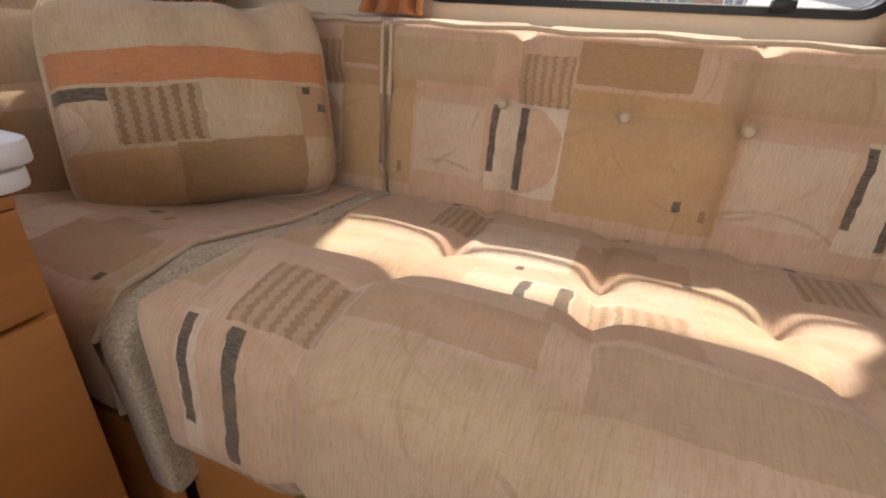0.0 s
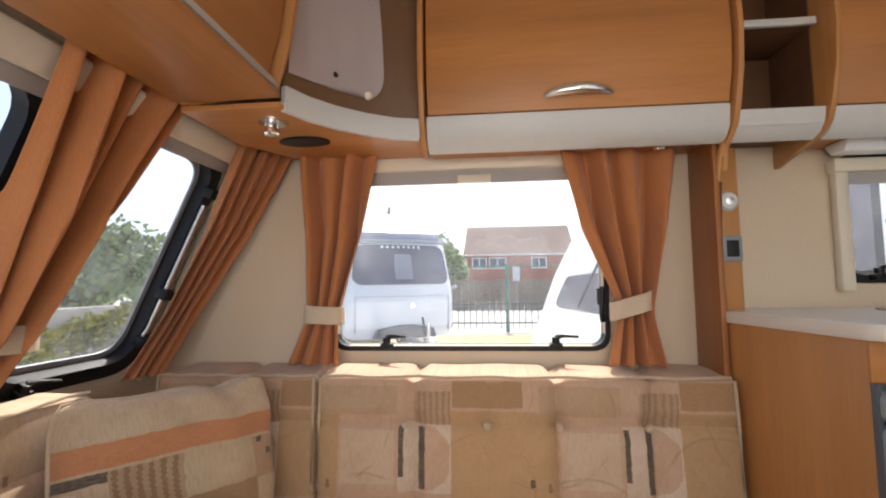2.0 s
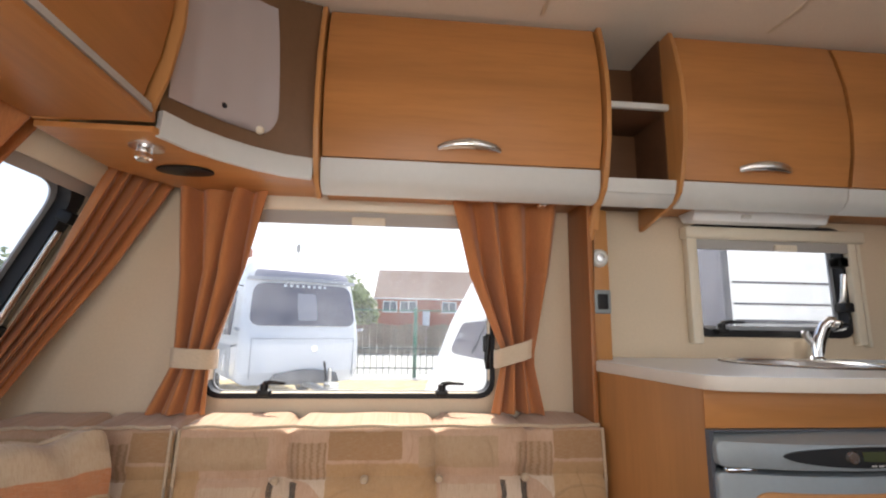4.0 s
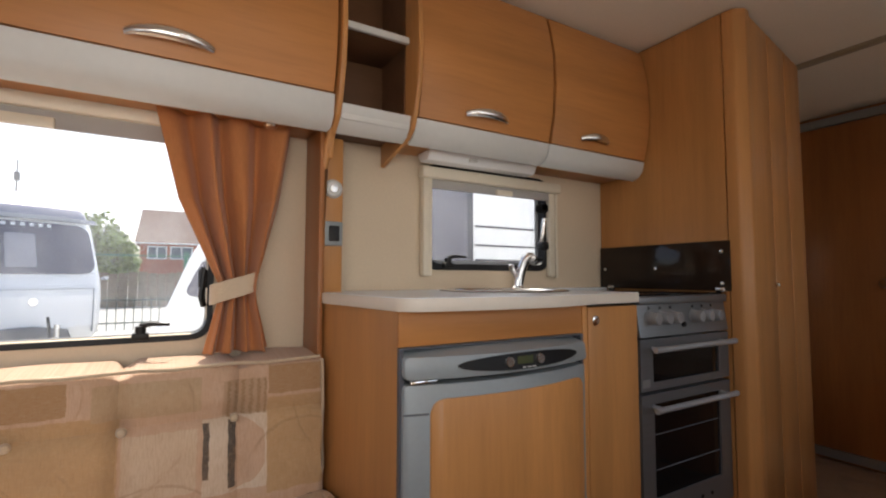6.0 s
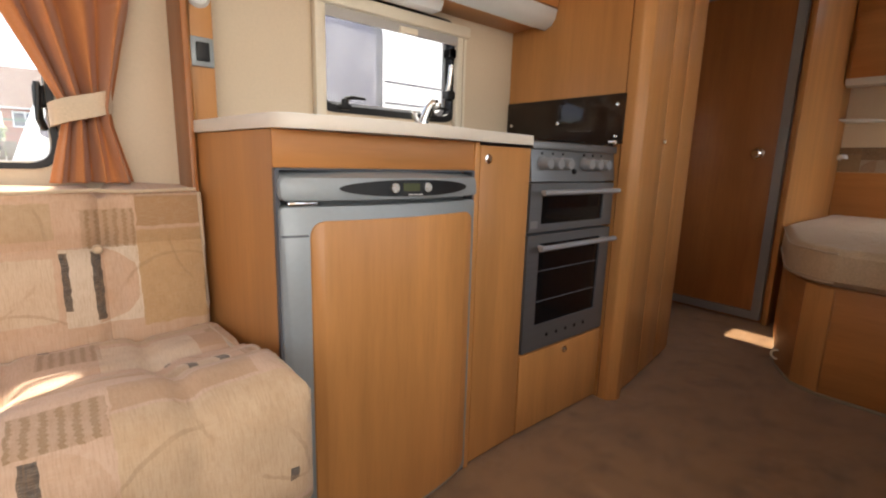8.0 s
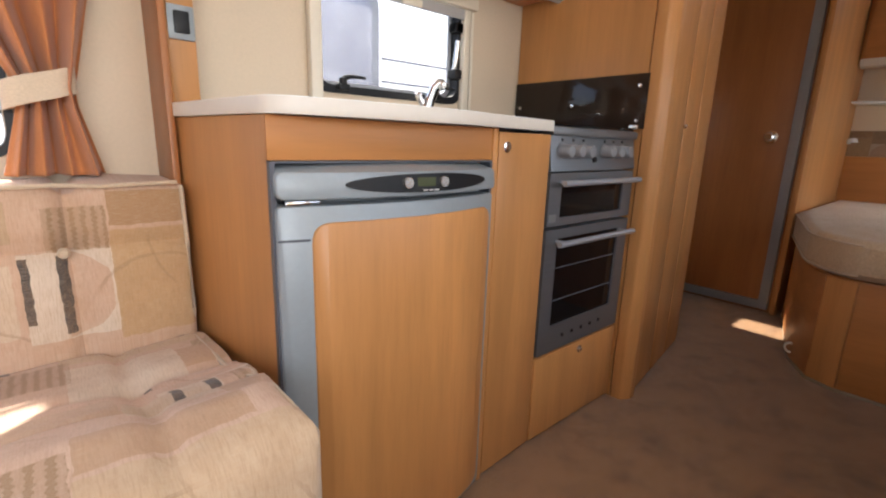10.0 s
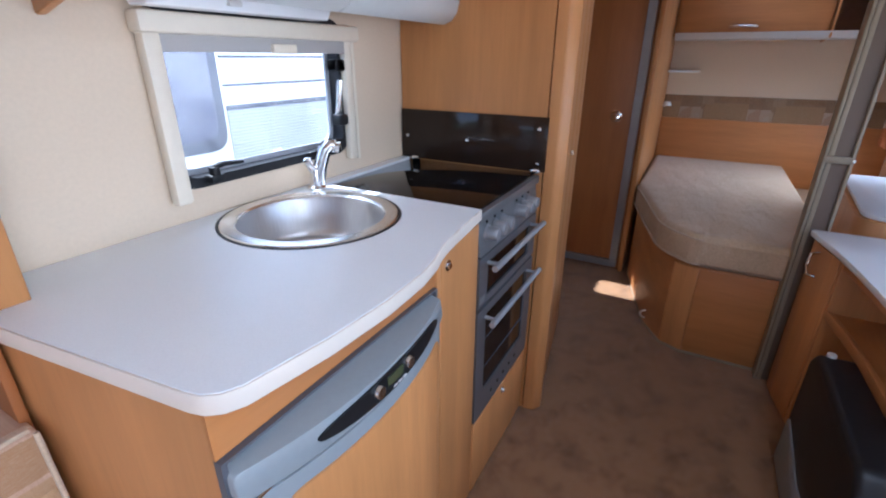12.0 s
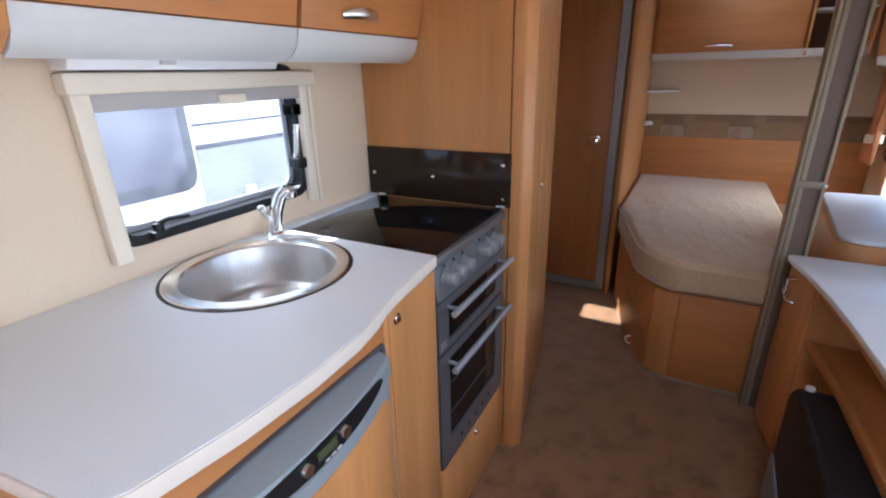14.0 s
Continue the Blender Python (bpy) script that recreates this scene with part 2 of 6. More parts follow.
# darker copy of the cherry, with the shade on these boards in its colour
M_SHADEWOOD = wood("cherry_shade_toned", "z", (0.36, 0.135, 0.04))
M_WALL = plain("wall_vinyl", (0.685, 0.562, 0.412), 0.7, 0, 120, 0.05, 0.12)
M_CEILING = plain("ceiling_vinyl", (0.77, 0.69, 0.585), 0.8, 0, 150, 0.04, 0.15)
M_CREAM = plain("cream_plastic", (0.76, 0.685, 0.55), 0.45, 0, 60, 0.03, 0.02)
M_TRIM = plain("pale_grey_trim", (0.62, 0.62, 0.60), 0.42, 0, 50, 0.03, 0.02)
M_WORKTOP = plain("worktop_laminate", (0.80, 0.84, 0.87), 0.33, 0, 420, 0.06, 0.03)
M_EDGE = plain("laminate_edge", (0.69, 0.63, 0.55), 0.4, 0, 60, 0.03, 0.02)
M_SILVER = plain("silver_paint", (0.26, 0.29, 0.305), 0.40, 0.1, 90, 0.05, 0.02, 0.12)
M_GREYTRIM = plain("grey_extrusion", (0.32, 0.33, 0.34), 0.35, 0.5, 60, 0.05, 0.02)
M_STEEL = brushed("brushed_steel", (0.22, 0.23, 0.245), "x", 0.42, 0.75)
M_BOWL = brushed("spun_steel", (0.58, 0.575, 0.57), "z", 0.36, 0.95)
M_KNOB = plain("silver_plastic", (0.26, 0.265, 0.28), 0.32, 0.25, 60, 0.05, 0.02)
M_CHROME = plain("chrome", (0.80, 0.80, 0.80), 0.10, 1.0, 30, 0.02, 0.0)
M_SATIN = plain("satin_chrome", (0.78, 0.775, 0.76), 0.25, 1.0, 30, 0.03, 0.01)
M_BAR = plain("satin_steel_bar", (0.40, 0.42, 0.45), 0.32, 0.45, 60, 0.05, 0.02)
M_BLACK = plain("black_plastic", (0.010, 0.010, 0.011), 0.42, 0, 80, 0.2, 0.03)
M_RUBBER = plain("black_rubber", (0.012, 0.012, 0.014), 0.45, 0, 80, 0.2, 0.03)
M_HOB = plain("black_glass", (0.005, 0.005, 0.006), 0.06, 0, 10, 0.1, 0.0, 0.0)
M_SPLASH = plain("smoked_glass", (0.026, 0.016, 0.011), 0.08, 0, 10, 0.1, 0.0, 0.0)
for glassy in (M_HOB, M_SPLASH, M_BLACK, M_RUBBER):
    glassy.node_tree.nodes["Principled BSDF"].inputs["Specular IOR Level"].default_value = 0.3
M_BLIND = plain("blind_cloth", (0.42, 0.40, 0.38), 0.7, 0, 300, 0.05, 0.06)
M_CORNER = plain("corner_brown", (0.165, 0.085, 0.040), 0.5, 0, 60, 0.08, 0.04)
M_LILAC = plain("mirror_acrylic", (0.55, 0.50, 0.52), 0.12, 0.4, 10, 0.02, 0.0)
M_BRASS = plain("gold_strip", (0.62, 0.46, 0.16), 0.3, 0.8, 40, 0.06, 0.02)
M_POST = plain("divider_taupe", (0.155, 0.112, 0.080), 0.6, 0, 200, 0.08, 0.1)
M_POSTEDGE = plain("divider_edge", (0.30, 0.245, 0.165), 0.5, 0, 80, 0.05, 0.03)
M_LCD = plain("lcd_green", (0.07, 0.08, 0.04), 0.2, 0, 40, 0.1, 0.0)
M_WHITE = plain("white_gelcoat", (0.86, 0.87, 0.88), 0.25, 0, 20, 0.03, 0.01, 0.3)
M_TINT = plain("tinted_acrylic", (0.115, 0.112, 0.150), 0.10, 0, 3, 0.12, 0.0, 0.1)
M_DARKGEL = plain("dark_gelcoat", (0.085, 0.09, 0.105), 0.35, 0, 20, 0.08, 0.01)
M_SURROUND = plain("surround_grey", (0.055, 0.057, 0.075), 0.5, 0, 20, 0.06, 0.01)
M_RIBBED = plain("ribbed_side_sheet", (0.40, 0.41, 0.42), 0.4, 0, 20, 0.04, 0.02)
M_BLINDGREY = plain("blind_behind_glass", (0.30, 0.30, 0.345), 0.4, 0, 20, 0.05, 0.01)
M_LILACGEL = plain("tinted_roof_glass", (0.27, 0.27, 0.33), 0.15, 0, 20, 0.05, 0.0, 0.3)
M_GREYGEL = plain("grey_gelcoat", (0.36, 0.38, 0.41), 0.35, 0, 20, 0.05, 0.01)


def clear_pane():
    """Clear acrylic with a thin film of dust: lets the view through and mirrors a little."""
    n = Net("clear_acrylic")
    tr, gl, mx, fr = (n.t.nodes.new(k) for k in ("ShaderNodeBsdfTransparent", "ShaderNodeBsdfGlossy", "ShaderNodeMixShader", "ShaderNodeFresnel"))
    tr.inputs[0].default_value = (0.95, 0.97, 0.98, 1)
    gl.inputs["Roughness"].default_value = 0.03
    n.put(mx.inputs[0], n.math("MULTIPLY", fr.outputs[0], 0.10))
    film, haze = n.t.nodes.new("ShaderNodeBsdfTranslucent"), n.t.nodes.new("ShaderNodeMixShader")
    film.inputs[0].default_value = (0.9, 0.92, 0.95, 1)
    n.put(haze.inputs[0], n.math("MULTIPLY", n.ramp(n.noise(n.coord(), 9.0, 4), 0.2, 0.8), 0.08))
    n.t.links.new(tr.outputs[0], haze.inputs[1]), n.t.links.new(film.outputs[0], haze.inputs[2])
    n.t.links.new(haze.outputs[0], mx.inputs[1]), n.t.links.new(gl.outputs[0], mx.inputs[2]), n.t.links.new(mx.outputs[0], n.out.inputs[0])
    return n.m


M_PANE = clear_pane()


def carpet():
    n = Net("brown_carpet")
    co = n.coord()
    a, b, c2 = n.noise(co, 420, 2, 0.7), n.noise(co, 8.5, 5, 0.66), n.noise(co, 1.3, 3)
    c = n.mix(a, (0.195, 0.090, 0.033), (0.355, 0.192, 0.080))
    c = n.mix(n.math("MULTIPLY", n.ramp(b, 0.46, 0.66), 0.6), c, (0.095, 0.044, 0.016))
    c = n.mix(n.math("MULTIPLY", n.ramp(c2, 0.45, 0.7), 0.3), c, (0.38, 0.205, 0.10))
    n.bump(n.math("ADD", a, n.math("MULTIPLY", b, 0.3)), 0.7, 0.004)
    return n.set(color=c, rough=0.97, spec=0.08, sheen=0.3)


M_CARPET = carpet()


# ---- mesh helpers ----
ROOT = {}


def thing(name, at, label, category, group="", kind=""):
    """An empty at the foot of a thing, to which its parts are hung."""
    o = new(name)
    o.location = at
    o.empty_display_size = 0.05
    ROOT[o] = Vector(at)
    return tagged(o, label, category, group, kind)


def mesh_of(name, bm, material, smooth=True, at=(0, 0, 0)):
    bm.transform(Matrix.Translation(-Vector(at)))
    bmesh.ops.recalc_face_normals(bm, faces=bm.faces)
    me = bpy.data.meshes.new(name)
    bm.to_mesh(me)
    bm.free()
    me.materials.append(material)
    if smooth:
        me.shade_smooth()
        me.set_sharp_from_angle(angle=radians(38))
    return me


def part(name, bm, material, parent, label="", smooth=True):
    """One mesh, modelled in place, as a part of a thing or of a part."""
    at = ROOT[parent]
    o = new(name, mesh_of(name, bm, material, smooth, at))
    o.parent = parent
    ROOT[o] = at
    return tagged(o, label)


def single(name, bm, material, label="", category="", group="", kind="", at=(0, 0, 0), smooth=True):
    """A thing that is one mesh, or a piece of the setting."""
    o = new(name, mesh_of(name, bm, material, smooth, at))
    o.location = at
    ROOT[o] = Vector(at)
    return tagged(o, label, category, group, kind)


def box(x0, x1, y0, y1, z0, z1, bevel=0.002, seg=2, bm=None, m=None):
    own = bm is None
    out = bmesh.new()
    bmesh.ops.create_cube(out, size=1)
    out.transform(Matrix.LocRotScale(((x0 + x1) / 2, (y0 + y1) / 2, (z0 + z1) / 2), None, (abs(x1 - x0), abs(y1 - y0), abs(z1 - z0))))
    if bevel:
        bmesh.ops.bevel(out, geom=out.edges[:], offset=bevel, segments=seg, profile=0.5, affect="EDGES")
    if m is not None:
        out.transform(m)
    return out if own else merge(bm, out)


def merge(bm, other):
    me = bpy.data.meshes.new("scratch")
    other.to_mesh(me)
    other.free()
    bm.from_mesh(me)
    bpy.data.meshes.remove(me)
    return bm


def frame_of(axis):
    """The matrix that lays a drawing's plane: 'z' keeps x, y flat; 'y' stands it up in x, z; 'x' stands it in y, z."""
    return {"z": Matrix.Identity(4), "y": Matrix(((1, 0, 0, 0), (0, 0, 1, 0), (0, 1, 0, 0), (0, 0, 0, 1))), "x": Matrix(((0, 0, 1, 0), (1, 0, 0, 0), (0, 1, 0, 0), (0, 0, 0, 1)))}[axis]


def prism(points, a, b, axis="z", bevel=0.002, seg=2):
    """A polygon, drawn in the plane across axis, pulled from a to b along it."""
    bm = bmesh.new()
    low = [bm.verts.new((p[0], p[1], a)) for p in points]
    high = [bm.verts.new((p[0], p[1], b)) for p in points]
    bm.faces.new(low), bm.faces.new(high)
    k = len(points)
    for i in range(k):
        bm.faces.new((low[i], low[(i + 1) % k], high[(i + 1) % k], high[i]))
    bmesh.ops.recalc_face_normals(bm, faces=bm.faces)
    if bevel:
        rim = [e for e in bm.edges if abs(e.verts[0].co.z - e.verts[1].co.z) < 1e-6]
        bmesh.ops.bevel(bm, geom=rim, offset=bevel, segments=seg, profile=0.5, affect="EDGES")
    bm.transform(frame_of(axis))
    return bm


def rounded(points, radii, seg=5):
    """A polygon with its corners rounded."""
    out, k = [], len(points)
    for i in range(k):
        p, a, b = Vector(points[i]), Vector(points[i - 1]), Vector(points[(i + 1) % k])
        r = radii[i] if isinstance(radii, (list, tuple)) else radii
        if r <= 0:
            out.append(tuple(p))
            continue
        d1, d2 = (a - p).normalized(), (b - p).normalized()
        half = d1.angle(d2) / 2
        cut = min(r / math.tan(half), 0.48 * (a - p).length, 0.48 * (b - p).length)
        for j in range(seg + 1):
            s = j / seg
            out.append(tuple((p + d1 * cut) * (1 - s) ** 2 + p * 2 * s * (1 - s) + (p + d2 * cut) * s ** 2))
    return out


def rect(x0, x1, z0, z1):
    return [(x0, z0), (x1, z0), (x1, z1), (x0, z1)]


def ring_frame(outer, inner, a, b, axis="y", bevel=0.0015):
    """A flat frame between two outlines with as many points each."""
    bm = bmesh.new()
    k = len(outer)
    rows = [[bm.verts.new((p[0], p[1], d)) for p in line] for line, d in ((outer, a), (inner, a), (inner, b), (outer, b))]
    for r in range(4):
        for i in range(k):
            bm.faces.new((rows[r][i], rows[r][(i + 1) % k], rows[(r + 1) % 4][(i + 1) % k], rows[(r + 1) % 4][i]))
    bm.transform(frame_of(axis))
    return bm


def tube(points, r, seg=10, bm=None, closed=False, flat=1.0):
    """A round rod along a line of points; flat squeezes it."""
    bm = bm or bmesh.new()
    pts = [Vector(p) for p in points]
    rings, k = [], len(pts)
    for i, p in enumerate(pts):
        t = (pts[(i + 1) % k if closed else min(i + 1, k - 1)] - pts[i - 1 if closed else max(i - 1, 0)]).normalized()
        side = t.cross(Vector((0, 0, 1)))
        side = side.normalized() if side.length > 1e-3 else Vector((1, 0, 0))
        up = side.cross(t)
        rr = r[i] if isinstance(r, (list, tuple)) else r
        rings.append([bm.verts.new(p + (side * math.cos(a) + up * math.sin(a) * flat) * rr) for a in (2 * math.pi * j / seg for j in range(seg))])
    for i in range(k if closed else k - 1):
        for j in range(seg):
            bm.faces.new((rings[i][j], rings[i][(j + 1) % seg], rings[(i + 1) % k][(j + 1) % seg], rings[(i + 1) % k][j]))
    if not closed:
        bm.faces.new(rings[0]), bm.faces.new(rings[-1])
    return bm


def lathe(profile, at, axis="z", seg=32, bm=None):
    """A turned piece: profile of (radius, height), about an axis through at."""
    out = bmesh.new()
    rings = []
    for r, h in profile:
        rings.append([out.verts.new((r * math.cos(2 * math.pi * j / seg), r * math.sin(2 * math.pi * j / seg), h)) for j in range(seg)] if r > 1e-6 else [out.verts.new((0, 0, h))])
    for a, b in zip(rings, rings[1:]):
        for j in range(seg):
            if len(a) == 1 and len(b) == 1:
                break
            if len(a) == 1:
                out.faces.new((a[0], b[j], b[(j + 1) % seg]))
            elif len(b) == 1:
                out.faces.new((a[j], a[(j + 1) % seg], b[0]))
            else:
                out.faces.new((a[j], a[(j + 1) % seg], b[(j + 1) % seg], b[j]))
    turn = {"z": Matrix.Identity(4), "y": Matrix.Rotation(radians(90), 4, "X"), "x": Matrix.Rotation(radians(90), 4, "Y"), "-x": Matrix.Rotation(radians(-90), 4, "Y")}[axis]
    out.transform(Matrix.Translation(at) @ turn)
    return merge(bm, out) if bm else out


def cushion(profile, length, m, seams=(), rows=(), buttons=(), end=0.03, step=0.02, puff=0.0, vmax=9.0, groove=(0.012, 0.013)):
    """A stuffed cushion: a profile in (a, b) swept along x from 0 to length, with grooves across (seams, at x), along (rows, at arc length) and tufted buttons (x, arc)."""
    bm = bmesh.new()
    pts, acc = [], 0.0
    closed = [Vector(p) for p in profile] + [Vector(profile[0])]
    for p, q in zip(closed, closed[1:]):
        k = max(1, round((q - p).length / step))
        for i in range(k):
            pts.append((p.lerp(q, i / k), acc + (q - p).length * i / k))
        acc += (q - p).length
    cen = sum((p for p, _ in pts), Vector((0, 0))) / len(pts)
    lo = Vector((min(p.x for p, _ in pts), min(p.y for p, _ in pts)))
    hi = Vector((max(p.x for p, _ in pts), max(p.y for p, _ in pts)))
    area = sum(p.x * q.y - q.x * p.y for (p, _), (q, _) in zip(pts, pts[1:] + pts[:1]))
    xs = [0.0, 0.003, 0.01, 0.02] + [0.03 + (length - 0.06) * i / round(length / step) for i in range(round(length / step) + 1)] + [length - 0.02, length - 0.01, length - 0.003, length]
    uvl = bm.loops.layers.uv.new("map")
    grid, k = [], len(pts)
    ends = end if isinstance(end, tuple) else (end, end)
    for x in xs:
        s, end = (x, ends[0]) if x < length / 2 else (length - x, ends[1])
        e = end * (1 - math.sqrt(max(0, 1 - ((end - s) / end) ** 2))) if s < end else 0.0
        ring = []
        for i, (p, v) in enumerate(pts):
            t = (pts[(i + 1) % k][0] - pts[i - 1][0]).normalized()
            nrm = Vector((t.y, -t.x)) * (1 if area > 0 else -1)
            d = 0.0
            for sx in seams:
                d -= groove[0] * math.exp(-((x - sx) / groove[1]) ** 2)
            for sv in rows:
                d -= 0.75 * groove[0] * math.exp(-((v - sv) / groove[1]) ** 2)
            for bx, bv in buttons:
                d -= 0.016 * math.exp(-(((x - bx) ** 2 + (v - bv) ** 2) / 0.03 ** 2))
            d += puff * noise.noise((x * 7, v * 7, 3.1))
            q = p + nrm * d
            q = Vector((min(max(q.x, lo.x + e), hi.x - e), min(max(q.y, lo.y + e), hi.y - e))) if e else q
            ring.append(bm.verts.new((x, q.x, q.y)))
        grid.append(ring)
    for r in range(len(grid) - 1):
        for i in range(k):
            f = bm.faces.new((grid[r][i], grid[r][(i + 1) % k], grid[r + 1][(i + 1) % k], grid[r + 1][i]))
            v0, v1 = pts[i][1], pts[i + 1][1] if i + 1 < k else acc
            for lp, (u, v) in zip(f.loops, ((xs[r], v0), (xs[r], v1), (xs[r + 1], v1), (xs[r + 1], v0))):
                lp[uvl].uv = (u, min(v, vmax))
    for ring in (grid[0], grid[-1]):
        f = bm.faces.new(ring)
        for lp in f.loops:
            lp[uvl].uv = (lp.vert.co.y, lp.vert.co.z)
    bm.transform(m)
    return bm


def arc(c, r, a0, a1, k):
    return [(c[0] + r * math.cos(radians(a0 + (a1 - a0) * i / k)), c[1] + r * math.sin(radians(a0 + (a1 - a0) * i / k))) for i in range(k + 1)]

# ---- the shell of the caravan ----
WALL, CEIL, REAR, NEAR = 3.05, 1.93, 4.45, 1.0


def pierced(u0, u1, v0, v1, holes, a, b, m):
    """A wall with openings, drawn in (u, v), from depth a to b."""
    us = sorted({u0, u1, *(h[0] for h in holes), *(h[1] for h in holes)})
    vs = sorted({v0, v1, *(h[2] for h in holes), *(h[3] for h in holes)})
    bm = bmesh.new()
    for p, q in zip(us, us[1:]):
        for r, s in zip(vs, vs[1:]):
            if not any(h[0] < (p + q) / 2 < h[1] and h[2] < (r + s) / 2 < h[3] for h in holes):
                box(p, q, a, b, r, s, 0, bm=bm)
    bmesh.ops.remove_doubles(bm, verts=bm.verts, dist=1e-5)
    bm.verts.index_update()
    inner = {}
    for f in bm.faces:
        inner.setdefault(tuple(sorted(v.index for v in f.verts)), []).append(f)
    bmesh.ops.delete(bm, geom=[f for g in inner.values() if len(g) > 1 for f in g], context="FACES")
    bm.transform(m)
    return bm


SLOPE = Matrix(((0, -0.910, 0.415, -1.075), (1, 0, 0, 0), (0, 0.415, 0.910, 0.775), (0, 0, 0, 1)))
I4 = Matrix.Identity(4)
def trimmed(bm):
    """Cuts off what would stand out past the raked front wall."""
    for co, no in (((-1.111, 0, 0.792), (-0.910, 0, 0.415)), ((-1.14, 0, 0), (-1, 0, 0))):
        bmesh.ops.bisect_plane(bm, geom=bm.verts[:] + bm.edges[:] + bm.faces[:], plane_co=co, plane_no=no, clear_outer=True)
    return bm


single("floor", box(-1.14, REAR + 0.05, NEAR - 0.04, WALL + 0.04, -0.05, 0, 0), M_CARPET, "brown mottled cut-pile carpet through the caravan", "floor", kind="structure")
single("ceiling", trimmed(pierced(-1.3, REAR + 0.05, NEAR - 0.04, WALL + 0.04, [(0.56, 0.94, 1.36, 1.74), (3.72, 4.10, 1.55, 2.10)], 0, 0.03, Matrix(((1, 0, 0, 0), (0, 0, 1, 0), (0, 1, 0, CEIL), (0, 0, 0, 1))))),
       M_CEILING, "off-white vinyl ceiling", "ceiling", kind="structure", smooth=False)
# the third opening is unseen, added to let a sun patch onto the floor
single("wall_north", trimmed(pierced(-1.3, REAR + 0.05, 0, CEIL, [(-0.48, 0.33, 0.855, 1.44), (0.99, 1.54, 1.045, 1.38), (3.02, 3.22, 0.84, 1.28)], WALL, WALL + 0.04, I4)), M_WALL,
       "cream vinyl side wall with windows", "wall", kind="structure", smooth=False)
single("outer_skin", trimmed(pierced(-1.3, REAR + 0.05, -0.2, CEIL + 0.03, [(-0.495, 0.345, 0.84, 1.46), (0.975, 1.56, 1.02, 1.40), (3.0, 3.24, 0.82, 1.30)], WALL + 0.042, WALL + 0.046, I4)), M_WHITE,
       "white outer skin of the caravan wall", "wall", kind="structure", smooth=False)
# first three openings are unseen, added for the fill lamps
single("wall_south", trimmed(pierced(-1.3, REAR + 0.05, 0, CEIL, [(-0.55, 0.45, 0.84, 1.40), (0.95, 1.45, 0.90, 1.75), (1.65, 2.40, 0.86, 1.40), (3.36, 4.20, 0.84, 1.30)], NEAR - 0.04, NEAR, I4)), M_WALL,
       "cream vinyl side wall", "wall", kind="structure", smooth=False)
single("wall_east", box(REAR, REAR + 0.04, NEAR, WALL, 0, CEIL, 0), M_WALL, "cream vinyl end wall behind the bed", "wall", kind="structure", smooth=False)
single("wall_west_low", box(-1.14, -1.075, NEAR, WALL, 0, 0.775, 0), M_WALL, "cream vinyl front wall below the windows", "wall", kind="structure", smooth=False)
single("wall_west", pierced(NEAR, WALL, 0, 1.27, [(2.50, 2.90, 0.05, 0.70), (1.52, 2.36, 0.05, 0.70)], 0, 0.04, SLOPE), M_CREAM,
       "cream moulded raked front wall with windows", "wall", kind="structure", smooth=False)


def rrect(x0, x1, z0, z1, r):
    return rounded(rect(x0, x1, z0, z1), r, 6)


def catch(parent, x, z, m):
    """A black window catch with its lever."""
    c = bmesh.new()
    box(x - 0.018, x + 0.018, -0.030, 0.0, z - 0.004, z + 0.014, 0.004, bm=c)
    lathe([(0, 0.0), (0.012, 0.002), (0.012, 0.022), (0.0, 0.026)], (x, -0.018, z + 0.008), "z", 12, c)
    tube([(x, -0.018, z + 0.030), (x + 0.02, -0.028, z + 0.036), (x + 0.062, -0.040, z + 0.034)], [0.008, 0.006, 0.004], 8, c)
    c.transform(m)
    part("catch", c, M_BLACK, parent, "black plastic window catch")


def window(name, x0, x1, z0, z1, m, catches, stays, at, label, frame_w=0.026, r=0.06, rim=0.030):
    """A hinged acrylic caravan window in a black rubber seal, drawn in (x, z), its inside towards -y."""
    w = thing(name, at, label, "window", kind="structure")
    seal = ring_frame(rrect(x0, x1, z0, z1, r), rrect(x0 + frame_w, x1 - frame_w, z0 + frame_w, z1 - frame_w, max(r - frame_w * 0.6, 0.01)), -0.008, 0.03)
    seal.transform(m)
    part("window_frame", seal, M_RUBBER, w, "black rubber seal")
    lip = ring_frame(rrect(x0 + 0.01, x1 - 0.01, z0 + 0.01, z1 - 0.01, r * 0.9), rrect(x0 + rim, x1 - rim, z0 + rim, z1 - rim, r * 0.7), 0.030, 0.036)
    lip.transform(m)
    part("pane_rim", lip, M_GREYGEL, w, "grey moulded rim of the pane")
    pane = prism(rrect(x0 + 0.004, x1 - 0.004, z0 + 0.004, z1 - 0.004, r), 0.036, 0.041, "y", 0)
    pane.transform(m)
    p = part("pane", pane, M_PANE, w, "clear acrylic pane")
    p.visible_shadow = False
    for x in catches:
        catch(w, x, z0 + 0.012, m)
    for x, side in stays:
        s = tube([(x, -0.004, z0 + 0.10), (x, -0.016, z0 + 0.14), (x + side * 0.004, -0.02, z1 - 0.16)], 0.009, 10)
        s.transform(m)
        st = part("stay", s, M_SATIN, w, "silver telescopic stay")
        k = bmesh.new()
        for zz in (z0 + 0.10, z0 + 0.25, z1 - 0.12):
            box(x - 0.018, x + 0.018, -0.034, 0.004, zz - 0.016, zz + 0.016, 0.006, bm=k)
        k.transform(m)
        part("stay_knob", k, M_BLACK, st, "black stay fittings")
    return w


